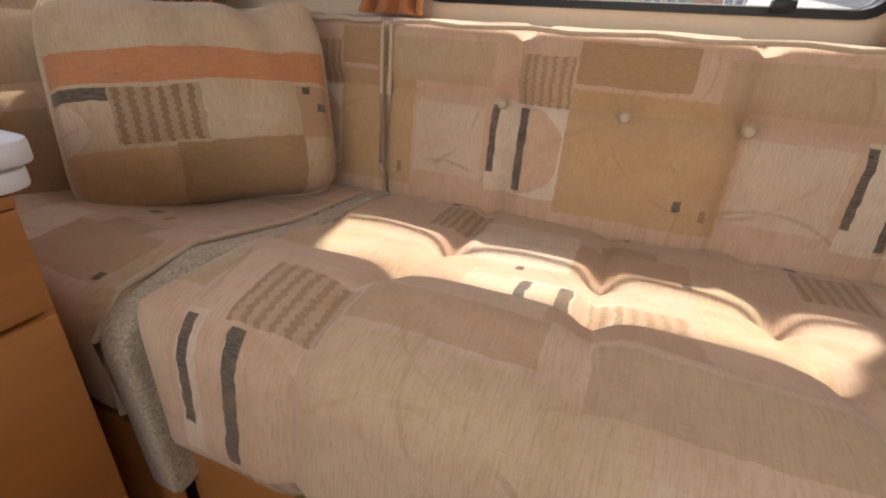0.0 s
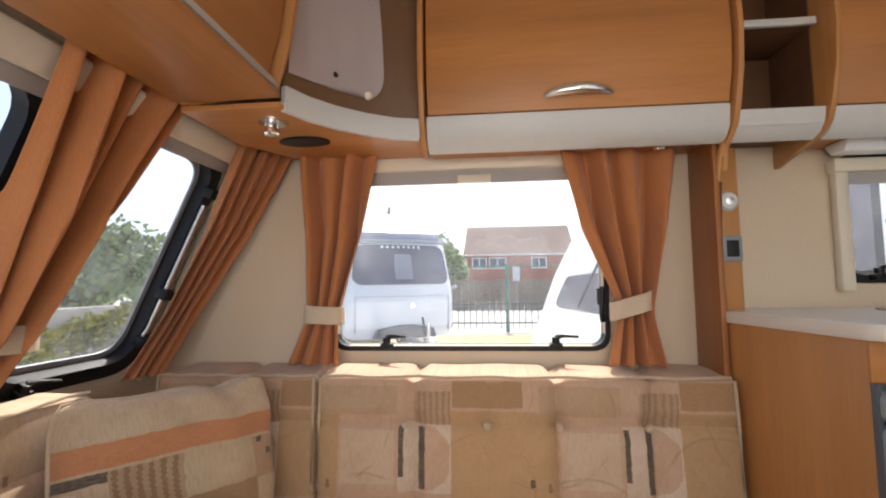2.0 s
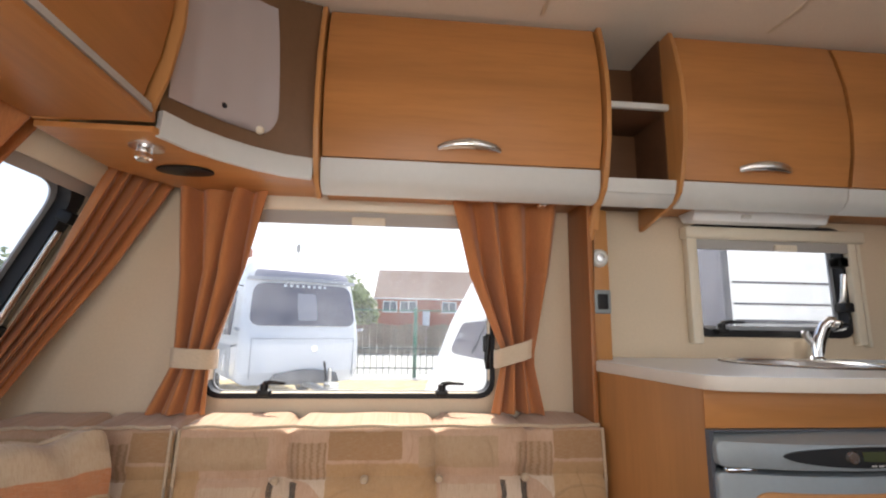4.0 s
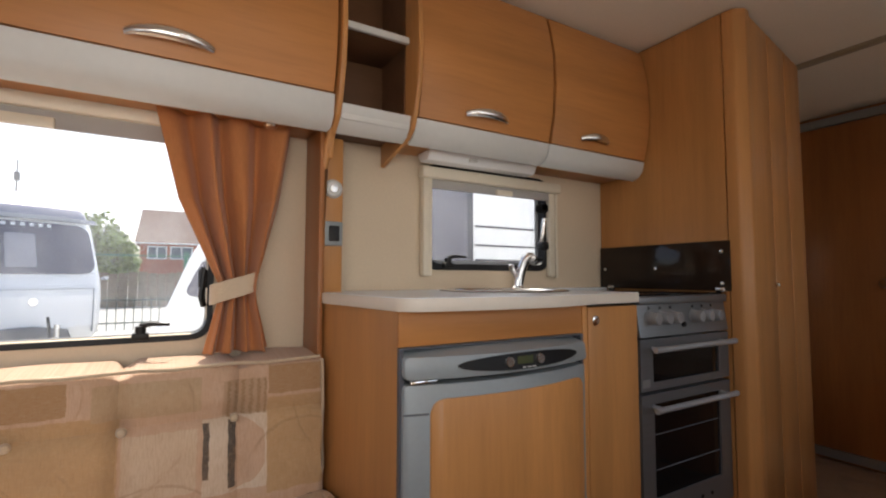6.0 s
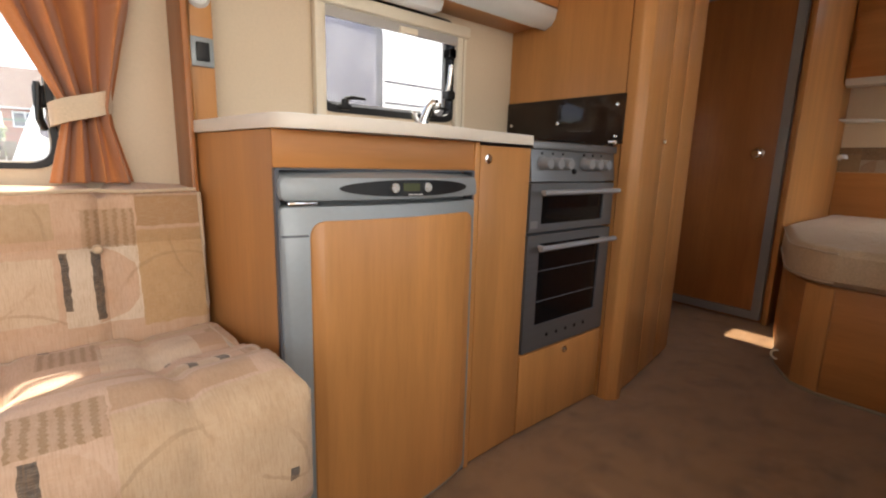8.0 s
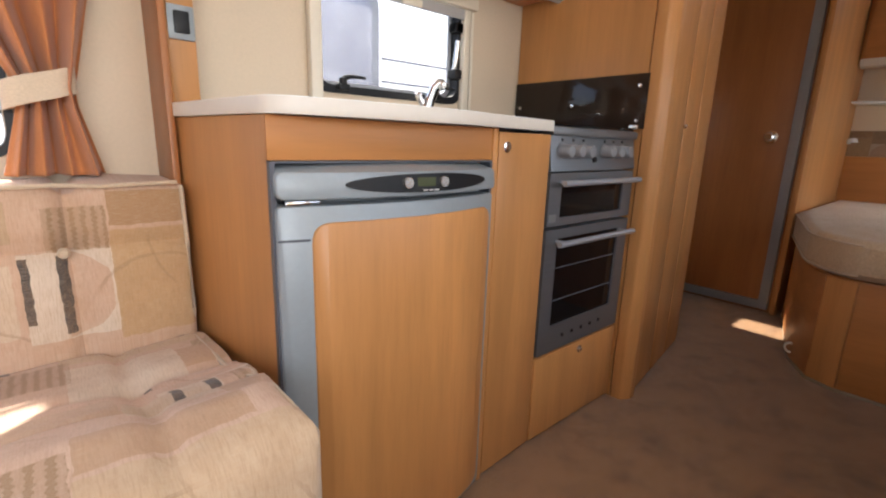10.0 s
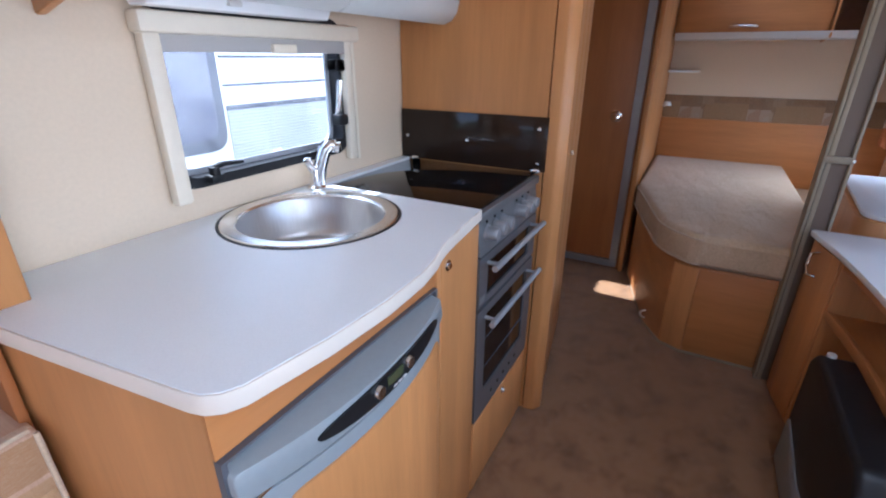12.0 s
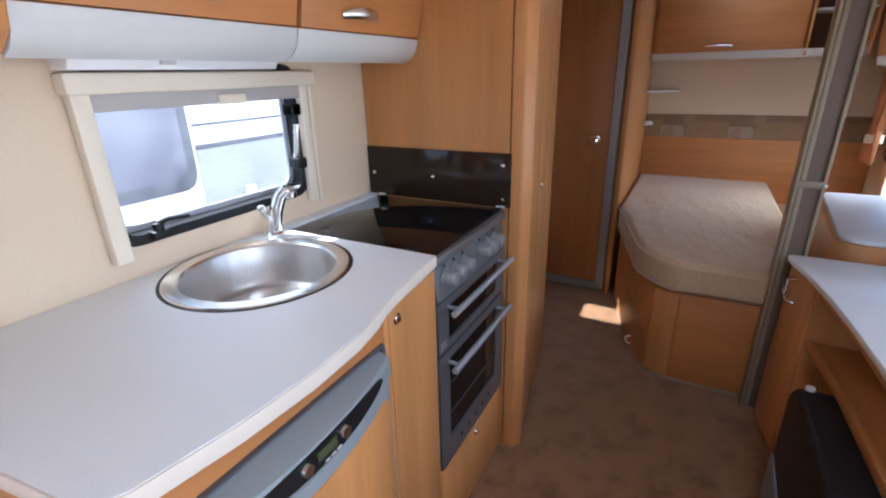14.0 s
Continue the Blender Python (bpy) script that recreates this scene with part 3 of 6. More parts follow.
FACE = Matrix.Translation((0, WALL, 0))
RAKE = SLOPE @ Matrix(((1, 0, 0, 0), (0, -1, 0, 0), (0, 0, 1, 0), (0, 0, 0, 1)))
win1 = window("window_1", -0.495, 0.345, 0.84, 1.46, FACE, (-0.32, 0.185), (), (0, WALL, 0.84), "large side window with black seal and two catches", 0.014, 0.055, 0.018)
window("window_2", 0.983, 1.555, 1.030, 1.40, FACE, (1.075, 1.43), ((1.515, 1),), (1.27, WALL, 1.02), "small kitchen window with black seal and stay", 0.022, 0.06, 0.036)
# added out of view behind the wardrobe, to admit sun
window("window_3", 3.00, 3.24, 0.82, 1.30, FACE, (), (), (3.12, WALL, 0.82), "unseen side window added behind the wardrobe to let sun onto the floor")
RAKE2 = Matrix(((0, 0.910, 0.415, -1.075), (1, 0, 0, 0), (0, -0.415, 0.910, 0.775), (0, 0, 0, 1))) @ Matrix.Diagonal((1, -1, 1, 1))
window("window_4", 2.47, 2.925, 0.03, 0.72, RAKE2, (2.58,), ((2.895, -1),), (-1.05, 2.70, 0.80), "raked front window with black seal and stay", 0.040, 0.10, 0.055)
window("window_5", 1.50, 2.385, 0.03, 0.72, RAKE2, (1.65, 2.2), (), (-1.05, 1.95, 0.80), "wide raked centre front window", 0.034, 0.10)

# blinds
bl = thing("window_blind", (-0.06, 3.0, 1.345), "cream blind cassette with grey rolled blind over the side window", "blind")
part("cassette", box(-0.52, 0.40, 2.998, WALL - 0.002, 1.385, 1.437, 0.008), M_CREAM, bl, "cream blind cassette")
part("blind_strip", box(-0.47, 0.345, 3.010, 3.020, 1.345, 1.387, 0.002), M_BLIND, bl, "grey pleated blind, rolled up")
part("pull_tab", box(-0.095, 0.005, 2.996, 3.008, 1.342, 1.368, 0.004), M_CREAM, bl, "cream pull tab")
kb = thing("kitchen_window_surround", (1.27, WALL, 1.0), "cream plastic surround with grey blind at the kitchen window", "window surround")
part("side_rail", box(0.970, 1.007, 3.018, WALL - 0.002, 1.008, 1.385, 0.008), M_CREAM, kb)
part("side_rail", box(1.543, 1.572, 3.022, WALL - 0.002, 1.008, 1.385, 0.006), M_CREAM, kb)
part("side_rail", box(1.578, 1.592, 3.026, WALL - 0.002, 1.003, 1.368, 0.004), M_CREAM, kb)
part("cassette", box(0.962, 1.594, 3.006, WALL - 0.002, 1.342, 1.382, 0.008), M_CREAM, kb)
part("blind_strip", box(1.000, 1.543, 3.024, 3.034, 1.310, 1.347, 0.002), M_BLIND, kb, "grey rolled blind")
part("pull_tab", box(1.275, 1.35, 3.012, 3.026, 1.308, 1.330, 0.004), M_CREAM, kb, "cream pull tab")
fb = thing("front_blind", (-0.78, 2.7, 1.40), "cream blind cassette over the front windows", "blind")
for y0, y1 in ((2.44, 2.95), (1.45, 2.41)):
    c = box(y0, y1, 0.006, 0.05, 0.700, 0.765, 0.01)
    c.transform(RAKE2 @ Matrix.Diagonal((1, -1, 1, 1)))
    part("cassette", c, M_CREAM, fb)
    c = box(y0 + 0.02, y1 - 0.02, 0.012, 0.03, 0.668, 0.702, 0.003)
    c.transform(RAKE2 @ Matrix.Diagonal((1, -1, 1, 1)))
    part("blind_strip", c, M_BLIND, fb, "grey blind edge")
for y in (2.955, 2.427):
    c = box(y - 0.012, y + 0.012, 0.003, 0.03, 0.0, 0.70, 0.005)
    c.transform(RAKE2 @ Matrix.Diagonal((1, -1, 1, 1)))
    part("side_rail", c, M_CREAM, fb)


# ---- lounge: sofa ----
BACK = rounded([(2.862, 0.798), (2.832, 0.442), (2.985, 0.442), (3.035, 0.808)], [0.022, 0.03, 0.03, 0.02], 4)
SEAT = rounded([(2.850, 0.474), (2.850, 0.352), (2.265, 0.328), (2.222, 0.398), (2.230, 0.552), (2.355, 0.570), (2.580, 0.494)], [0.03, 0.02, 0.03, 0.08, 0.10, 0.08, 0.05], 5)


def piped(points, parent, closed=False, r=0.0042):
    part("piping", tube(points, r, 8, closed=closed), M_PIPING, parent, "cream corded piping")


def buttons_on(parent, places, m=M_PIPING):
    for p, axis in places:
        part("button", lathe([(0, 0.006), (0.007, 0.0045), (0.0105, 0.0), (0.0105, -0.004)], p, axis, 14), m, parent, "covered button")


def backrest(name, x0, x1, label, seams, butts):
    b = thing(name, ((x0 + x1) / 2, 2.93, 0.5), label, "sofa cushion")
    m = Matrix.Translation((x0, 0, 0))
    part("pad", cushion(BACK, x1 - x0, m, [s - x0 for s in seams], (0.125,), [(s - x0, 0.125) for s in butts], 0.024, 0.014, 0.005, 0.3183, (0.019, 0.014)), M_SOFA, b)
    piped([(x0 + 0.012 + (x1 - x0 - 0.024) * i / 16, 2.858 + 0.002 * math.sin(i * 1.7), 0.800 + 0.0025 * math.sin(i * 2.1)) for i in range(17)], b)
    for x in (x0 + 0.006, x1 - 0.006):
        piped([(x, 2.856, 0.795), (x, 2.846, 0.66 + 0.01), (x, 2.840, 0.53), (x, 2.850, 0.505)], b)
    buttons_on(b, [((s, 2.864, 0.674), "y") for s in butts])
    # upward faces get the paler cloth, so the top reads as sunlit
    pad = b.children[0].data
    pad.materials.append(M_SUNTOP)
    for f in pad.polygons:
        if f.normal.z > 0.55 and f.center.z > 0.25:
            f.material_index = 1
    return b


backrest("backrest_cushion", -0.468, 0.596, "patchwork beige backrest cushion with buttons under the side window", (-0.21, 0.16, 0.40), (-0.235, -0.02, 0.165, 0.385))
backrest("backrest_cushion", -0.93, -0.474, "short patchwork beige backrest cushion in the sofa corner", (-0.70,), (-0.70,))


def seat(name, x0, x1, label, seams, butts):
    s = thing(name, ((x0 + x1) / 2, 2.5, 0.37), label, "sofa cushion")
    prof = SEAT[::-1]
    start = min(range(len(prof)), key=lambda i: (Vector(prof[i]) - Vector((2.850, 0.352))).length)
    prof = prof[start:] + prof[:start]
    part("pad", cushion(prof, x1 - x0, Matrix.Translation((x0, 0, 0)), [q - x0 for q in seams], (0.335, 0.50), [(q - x0, 0.50) for q in seams] + [(q - x0, 0.335) for q in seams], (0.085, 0.05), 0.013, 0.009, 9.0, (0.012, 0.016)), M_SEAT, s)
    return s


sc = seat("seat_cushion", -0.446, 0.600, "patchwork beige seat cushion, tufted, with rounded front edge", (-0.23, 0.0, 0.22, 0.44), (-0.34, -0.12, 0.11, 0.33))
piped([(0.582, 2.83, 0.472), (0.582, 2.58, 0.491), (0.582, 2.37, 0.553), (0.582, 2.30, 0.553), (0.582, 2.250, 0.510), (0.582, 2.242, 0.42), (0.582, 2.265, 0.355)], sc)
cs = thing("corner_seat_cushion", (-0.75, 2.5, 0.37), "patchwork beige corner seat cushion with boucle edge band", "sofa cushion")
CPROF = rounded([(2.850, 0.470), (2.850, 0.352), (2.245, 0.352), (2.240, 0.515), (2.38, 0.535), (2.58, 0.490)], [0.03, 0.02, 0.02, 0.05, 0.06, 0.05], 5)
part("pad", cushion(CPROF[::-1], 0.60, Matrix.Translation((-1.099, 0, 0)), (0.3,), (0.8,), (), 0.035, 0.02, 0.006), M_SEAT, cs)
part("band", prism(rounded([(2.846, 0.468), (2.846, 0.352), (2.250, 0.215), (2.240, 0.500), (2.375, 0.531), (2.58, 0.488)], [0.01, 0.01, 0.02, 0.06, 0.06, 0.05], 5), -0.500, -0.455, "x", 0.009, 3), M_BOUCLE, cs, "cream boucle edge band")
piped([(-0.502, 2.83, 0.469), (-0.502, 2.58, 0.491), (-0.502, 2.39, 0.530), (-0.502, 2.28, 0.516), (-0.502, 2.243, 0.47), (-0.502, 2.245, 0.36)], cs)

fbk = thing("front_backrest_cushion", (-0.95, 2.3, 0.5), "patchwork beige backrest cushion against the front wall", "sofa cushion")
FB = rounded([(0.0, 0.815), (0.03, 0.50), (-0.09, 0.50), (-0.13, 0.815)], [0.03, 0.03, 0.03, 0.03], 4)
part("pad", cushion(FB, 0.66, Matrix(((0, 1, 0, -0.885), (1, 0, 0, 1.94), (0, 0, 1, 0), (0, 0, 0, 1))), (0.2, 0.42), (0.14,), ((0.2, 0.14), (0.42, 0.14)), 0.03, 0.02, 0.006, 0.3183), M_SEAT, fbk)
piped([(-0.886, 1.95 + 0.64 * i / 12, 0.815 + 0.004 * math.sin(i * 1.9)) for i in range(13)], fbk)

# sofa boxes
sb = thing("sofa_base", (0.05, 2.6, 0), "cherry wood sofa box under the seat cushions", "sofa base")
part("front_panel", box(-0.47, 0.585, 2.285, 2.303, 0.0, 0.320, 0.003), M_WOODX, sb)
part("top_board", box(-1.07, 0.585, 2.306, 3.04, 0.312, 0.326, 0.002), M_WOODX, sb)
part("trim_strip", box(-0.47, 0.585, 2.272, 2.2845, 0.302, 0.322, 0.003), M_BRASS, sb, "gold edge strip")
part("side_panel", box(-1.07, -0.474, 2.256, 2.274, 0.0, 0.320, 0.003), M_WOODX, sb)


def sag(u, v):
    """How far the slack edge of the scatter cushion hangs."""
    return 0.018 * math.sin(math.pi * u) * (0.5 - v) * abs(2 * v - 1) ** 2 * 2 - 0.022 * v ** 3 * math.exp(-((u - 0.72) / 0.10) ** 2) - 0.008 * v ** 3 * math.sin(6.5 * u)


def scatter(bl_, br_, tl, tr, thick):
    """A square scatter cushion between its four corners."""
    th = thing("scatter_cushion", (-0.7, 2.65, 0.5), "scatter cushion with rust band and patchwork front", "cushion")
    bm = bmesh.new()
    uvl = bm.loops.layers.uv.new("map")
    a, b, c, d = (Vector(p) for p in (bl_, br_, tl, tr))
    n = (b - a).cross(c - a).normalized()
    K = 28
    sheets = []
    for side in (1, -1):
        g = []
        for i in range(K + 1):
            row = []
            for j in range(K + 1):
                u, v = j / K, i / K
                p = (a.lerp(b, u)).lerp(c.lerp(d, u), v)
                e = (1 - abs(2 * u - 1) ** 3.2) * (1 - abs(2 * v - 1) ** 3.2)
                h = thick * max(e, 0) ** 0.46
                h -= 0.020 * e * math.exp(-((u - 0.72 - 0.25 * (1 - v)) / 0.06) ** 2) * v ** 2 * (side > 0)
                pin = sag(u, v)
                p = p + ((a + b + c + d) / 4 - p) * 0.10 * (abs(2 * u - 1) * abs(2 * v - 1)) ** 5
                p = p + (c - a).normalized() * pin + n * side * (h + (0.016 * noise.noise((u * 5, v * 5, side)) + 0.006 * math.sin(9 * u + 5 * v)) * (e > 0.02))
                row.append(bm.verts.new(p))
            g.append(row)
        for i in range(K):
            for j in range(K):
                f = bm.faces.new((g[i][j], g[i][j + 1], g[i + 1][j + 1], g[i + 1][j]))
                for lp, (ii, jj) in zip(f.loops, ((i, j), (i, j + 1), (i + 1, j + 1), (i + 1, j))):
                    lp[uvl].uv = (jj / K * 240 * 0.00145, (1 - ii / K) * 240 * 0.00145)
        sheets.append(g)
    bmesh.ops.remove_doubles(bm, verts=bm.verts, dist=0.0005)
    pts = []
    for i in range(40):
        s = i / 10
        u, v = (s, 0) if s < 1 else (1, s - 1) if s < 2 else (3 - s, 1) if s < 3 else (0, 4 - s)
        p = (a.lerp(b, u)).lerp(c.lerp(d, u), v)
        pin = sag(u, v)
        p = p + ((a + b + c + d) / 4 - p) * 0.10 * (abs(2 * u - 1) * abs(2 * v - 1)) ** 5
        pts.append(p + (c - a).normalized() * pin)
    part("pad", bm, M_SCATTER, th)
    piped(pts, th, True, 0.005)


scatter((-0.785, 2.415, 0.470), (-0.545, 2.775, 0.468), (-0.885, 2.492, 0.824), (-0.590, 2.798, 0.824), 0.088)

# ---- lounge: chest of drawers ----
ch = thing("chest_of_drawers", (-0.72, 1.93, 0), "cherry chest of drawers with white top between the sofas", "chest")
part("top", prism(rounded([(-1.04, 1.64), (-0.452, 1.64), (-0.452, 2.232), (-1.04, 2.232)], [0.005, 0.03, 0.03, 0.005], 5), 0.712, 0.734, "z", 0.004), M_WORKTOP, ch, "pale grey laminate top")
part("lower_top", prism(rounded([(-1.04, 1.645), (-0.458, 1.645), (-0.458, 2.227), (-1.04, 2.227)], [0.005, 0.03, 0.03, 0.005], 5), 0.690, 0.709, "z", 0.004), M_WORKTOP, ch, "folding leaf under the top")
part("body", box(-1.03, -0.482, 1.66, 2.212, 0.0, 0.688, 0.003), M_WOODY, ch)
for z0, z1 in ((0.572, 0.675), (0.30, 0.565), (0.03, 0.293)):
    d = part("drawer_front", box(-0.484, -0.464, 1.668, 2.204, z0, z1, 0.003), M_WOODY, ch)
    zc = (z0 + z1) / 2 + 0.02
    part("handle", tube([(-0.464, 1.87, zc), (-0.442, 1.885, zc + 0.004), (-0.434, 1.935, zc + 0.006), (-0.442, 1.985, zc + 0.004), (-0.464, 2.0, zc)], 0.006, 10), M_SATIN, d, "satin chrome bow handle")


leaf = part("leaf_rail", box(-0.484, -0.462, 1.668, 2.204, 0.677, 0.6885, 0.002), M_WOODY, ch)
part("handle", tube([(-0.464, 1.735, 0.690), (-0.430, 1.745, 0.693), (-0.412, 1.79, 0.695), (-0.408, 1.855, 0.696), (-0.412, 1.925, 0.695), (-0.430, 1.970, 0.693), (-0.464, 1.982, 0.690)], 0.0085, 12), M_SATIN, leaf, "satin chrome bow handle")


ch.scale.z = 0.962


# ---- curtains ----
def curtain(name, rows, normal, folds, amp, label, tie=None, seed=0.0):
    """A gathered curtain: rows of (share of the way down, left point, right point, gather), pleats pushed along normal."""
    c = thing(name, rows[-1][1], label, "curtain", "curtains")
    bm = bmesh.new()
    nrm = Vector(normal).normalized()
    R, C = 36, 90
    grid = []
    for i in range(R + 1):
        s = i / R
        for (s0, l0, r0, g0), (s1, l1, r1, g1) in zip(rows, rows[1:]):
            if s0 <= s <= s1 + 1e-9:
                f = (s - s0) / (s1 - s0)
                f2 = f * f * (3 - 2 * f)
                l, r, g = Vector(l0).lerp(Vector(l1), f2), Vector(r0).lerp(Vector(r1), f2), g0 + (g1 - g0) * f2
        row = []
        for j in range(C + 1):
            u = j / C
            wob = 0.22 * math.sin(3.1 * u + seed + 2.2 * s) + 0.10 * math.sin(7.3 * u + 2 * seed)
            ph = 2 * math.pi * folds * (u + 0.10 * wob + 0.03 * noise.noise((u * 3 + seed, s * 2.0, 4.2)) + 0.02 * math.sin(4 * s + 9 * u + seed))
            w = (0.72 + 0.9 * noise.noise((u * 5 + seed, s * 1.2, 1.7))) * (math.sin(ph) + 0.18 * math.sin(2 * ph + 1.0 + seed) + 0.38 * math.sin(0.5 * ph + 3 * s + seed))
            row.append(bm.verts.new(l.lerp(r, u) + nrm * amp * g * w))
        grid.append(row)
    for i in range(R):
        for j in range(C):
            bm.faces.new((grid[i][j], grid[i][j + 1], grid[i + 1][j + 1], grid[i + 1][j]))
    o = part("cloth", bm, M_CURTAIN, c)
    sol = o.modifiers.new("thickness", "SOLIDIFY")
    sol.thickness = 0.0022
    if tie:
        l, r, h, dep, lift = tie
        l, r = Vector(l), Vector(r)
        mid, half = (l + r) / 2, (r - l) / 2
        band = bmesh.new()
        K = 40
        up = Vector((0, 0, h / 2))
        rings = []
        for k in range(K):
            a = 2 * math.pi * k / K
            ca, sa = math.cos(a), math.sin(a)
            p = mid + half * math.copysign(abs(ca) ** 0.6, ca) + nrm * dep * math.copysign(abs(sa) ** 0.7, sa) + Vector((0, 0, lift * ca))
            q = 1.06
            rings.append([band.verts.new(p - up), band.verts.new(p + up), band.verts.new(mid + (p - mid) * q + up * 0.94), band.verts.new(mid + (p - mid) * q - up * 0.94)])
        for k in range(K):
            for e in range(4):
                band.faces.new((rings[k][e], rings[k][(e + 1) % 4], rings[(k + 1) % K][(e + 1) % 4], rings[(k + 1) % K][e]))
        part("tieback", band, M_TIE, c, "oatmeal cloth tieback")
    return c


curtain("curtain", [(0, (-0.565, 2.962, 1.445), (-0.325, 2.962, 1.44), 0.8), (0.42, (-0.545, 2.965, 1.2), (-0.375, 2.965, 1.2), 1.0), (0.77, (-0.548, 2.985, 0.965), (-0.450, 2.985, 0.965), 0.9),
                     (0.80, (-0.548, 2.985, 0.945), (-0.455, 2.985, 0.945), 0.8), (1.0, (-0.598, 2.962, 0.812), (-0.446, 2.962, 0.812), 0.9)], (0, -1, 0), 3.3, 0.030, "rust curtain tied back beside the side window",
        ((-0.552, 2.985, 0.958), (-0.442, 2.985, 0.952), 0.052, 0.036, 0.0), 0.4)
curtain("curtain", [(0, (0.195, 2.962, 1.440), (0.525, 2.962, 1.44), 0.8), (0.40, (0.255, 2.965, 1.2), (0.495, 2.965, 1.2), 1.0), (0.74, (0.355, 2.985, 0.98), (0.445, 2.985, 0.98), 0.95),
                     (0.80, (0.352, 2.985, 0.945), (0.448, 2.985, 0.945), 0.8), (1.0, (0.318, 2.962, 0.812), (0.478, 2.962, 0.812), 0.9)], (0, -1, 0), 3.7, 0.033, "rust curtain tied back beside the side window",
        ((0.335, 2.985, 0.965), (0.445, 2.985, 0.990), 0.052, 0.038, 0.006), 1.9)
curtain("curtain", [(0, (-0.695, 2.31, 1.476), (-0.695, 2.615, 1.474), 0.8), (0.45, (-0.80, 2.325, 1.2), (-0.80, 2.525, 1.2), 1.0), (0.80, (-0.905, 2.355, 0.965), (-0.905, 2.455, 0.965), 1.0),
                     (1.0, (-0.95, 2.30, 0.82), (-0.95, 2.42, 0.82), 0.8)], (0.91, 0, -0.415), 4.3, 0.032, "rust curtain tied back between the front windows",
        ((-0.905, 2.34, 0.967), (-0.905, 2.470, 0.960), 0.052, 0.034, 0.0), 2.7)
curtain("curtain", [(0, (-0.697, 2.860, 1.468), (-0.605, 3.02, 1.466), 0.8), (0.45, (-0.80, 2.855, 1.2), (-0.735, 2.985, 1.2), 1.0), (0.80, (-0.915, 2.85, 0.965), (-0.872, 2.945, 0.965), 0.9),
                     (1.0, (-0.965, 2.765, 0.80), (-0.925, 2.87, 0.80), 0.7)], (0.75, -0.6, 0), 4.4, 0.026, "rust curtain hanging in the front corner", None, 5.1)
ct = thing("curtain_track", (-0.4, 3.0, 1.44), "dark curtain track with white runners along the windows", "curtain track")
part("rail", tube([(0.56, 3.0, 1.447), (-0.50, 3.0, 1.447)], 0.006, 8), M_BRASS, ct)
part("rail", tube([(-0.59, 3.02, 1.482), (-0.66, 2.93, 1.484), (-0.697, 2.83, 1.486), (-0.697, 1.3, 1.492)], 0.007, 8), M_BRASS, ct)
for i in range(8):
    part("runner", box(-0.703, -0.691, 2.315 + i * 0.042, 2.325 + i * 0.042, 1.470, 1.492, 0.003), M_CREAM, ct)
for i in range(3):
    part("runner", box(-0.703, -0.691, 2.815 + i * 0.022, 2.823 + i * 0.022, 1.466, 1.492, 0.003), M_CREAM, ct)

# ---- overhead lockers along the side wall ----
DOORP = [(2.818, 1.468), (2.797, 1.56), (2.788, 1.66), (2.793, 1.77), (2.812, 1.87), (2.826, 1.915)]
INSET = [(a + 0.016, b) for a, b in DOORP]
TRIMP = [(2.822, 1.466), (2.830, 1.432), (2.848, 1.410), (2.878, 1.398), (2.878, 1.412), (2.862, 1.424), (2.850, 1.466)]


def sheet(profile, x0, x1, bevel=0.003):
    """A bent board: a closed profile in (y, z), pulled along x."""
    return prism(profile, x0, x1, "x", bevel)


def bow_handle(parent, x0, x1, y, z, label="chrome bow handle"):
    pts = [(x0 + (x1 - x0) * i / 12, y - 0.024 * math.sin(math.pi * i / 12) ** 0.6, z + 0.006 * math.sin(math.pi * i / 12)) for i in range(13)]
    part("handle", tube(pts, [0.0065 + 0.0045 * math.sin(math.pi * i / 12) for i in range(13)], 12, flat=1.35), M_SATIN, parent, label)


def locker(x0, x1, hx0, hx1, label, foot=1.468):
    l = thing("overhead_locker", ((x0 + x1) / 2, 2.95, 1.42), label, "locker", "overhead lockers")
    part("body", box(x0, x1, 2.842, WALL - 0.003, 1.418, CEIL - 0.004, 0.002), M_WOODX, l)
    d = part("door", sheet([(DOORP[0][0], foot)] + DOORP[1:] + INSET[:0:-1] + [(INSET[0][0], foot)], x0 + 0.004, x1 - 0.004), M_WOODX, l)
    bow_handle(d, hx0, hx1, 2.806, foot + 0.034)
    part("trim", sheet([(y, z if z < 1.46 else foot - 0.003) for y, z in TRIMP], x0, x1, 0.001), M_TRIM, l, "pale grey curved trim strip")
    return l


locker(-0.165, 0.602, 0.146, 0.312, "cherry overhead locker over the side window, closed", 1.488)
locker(0.842, 1.355, 1.005, 1.160, "cherry overhead locker above the sink, closed")
locker(1.359, 1.868, 1.495, 1.632, "cherry overhead locker above the cooker, closed")


def fin(x, tail):
    pts = [(WALL - 0.003, CEIL - 0.006), (2.815, CEIL - 0.006), (2.796, 1.86), (2.778, 1.76), (2.772, 1.66), (2.781, 1.56), (2.803, 1.475), (2.822, 1.43)] + tail
    o = prism(rounded(pts, 0.008, 3), x - 0.007, x + 0.007, "x", 0.003)
    return o


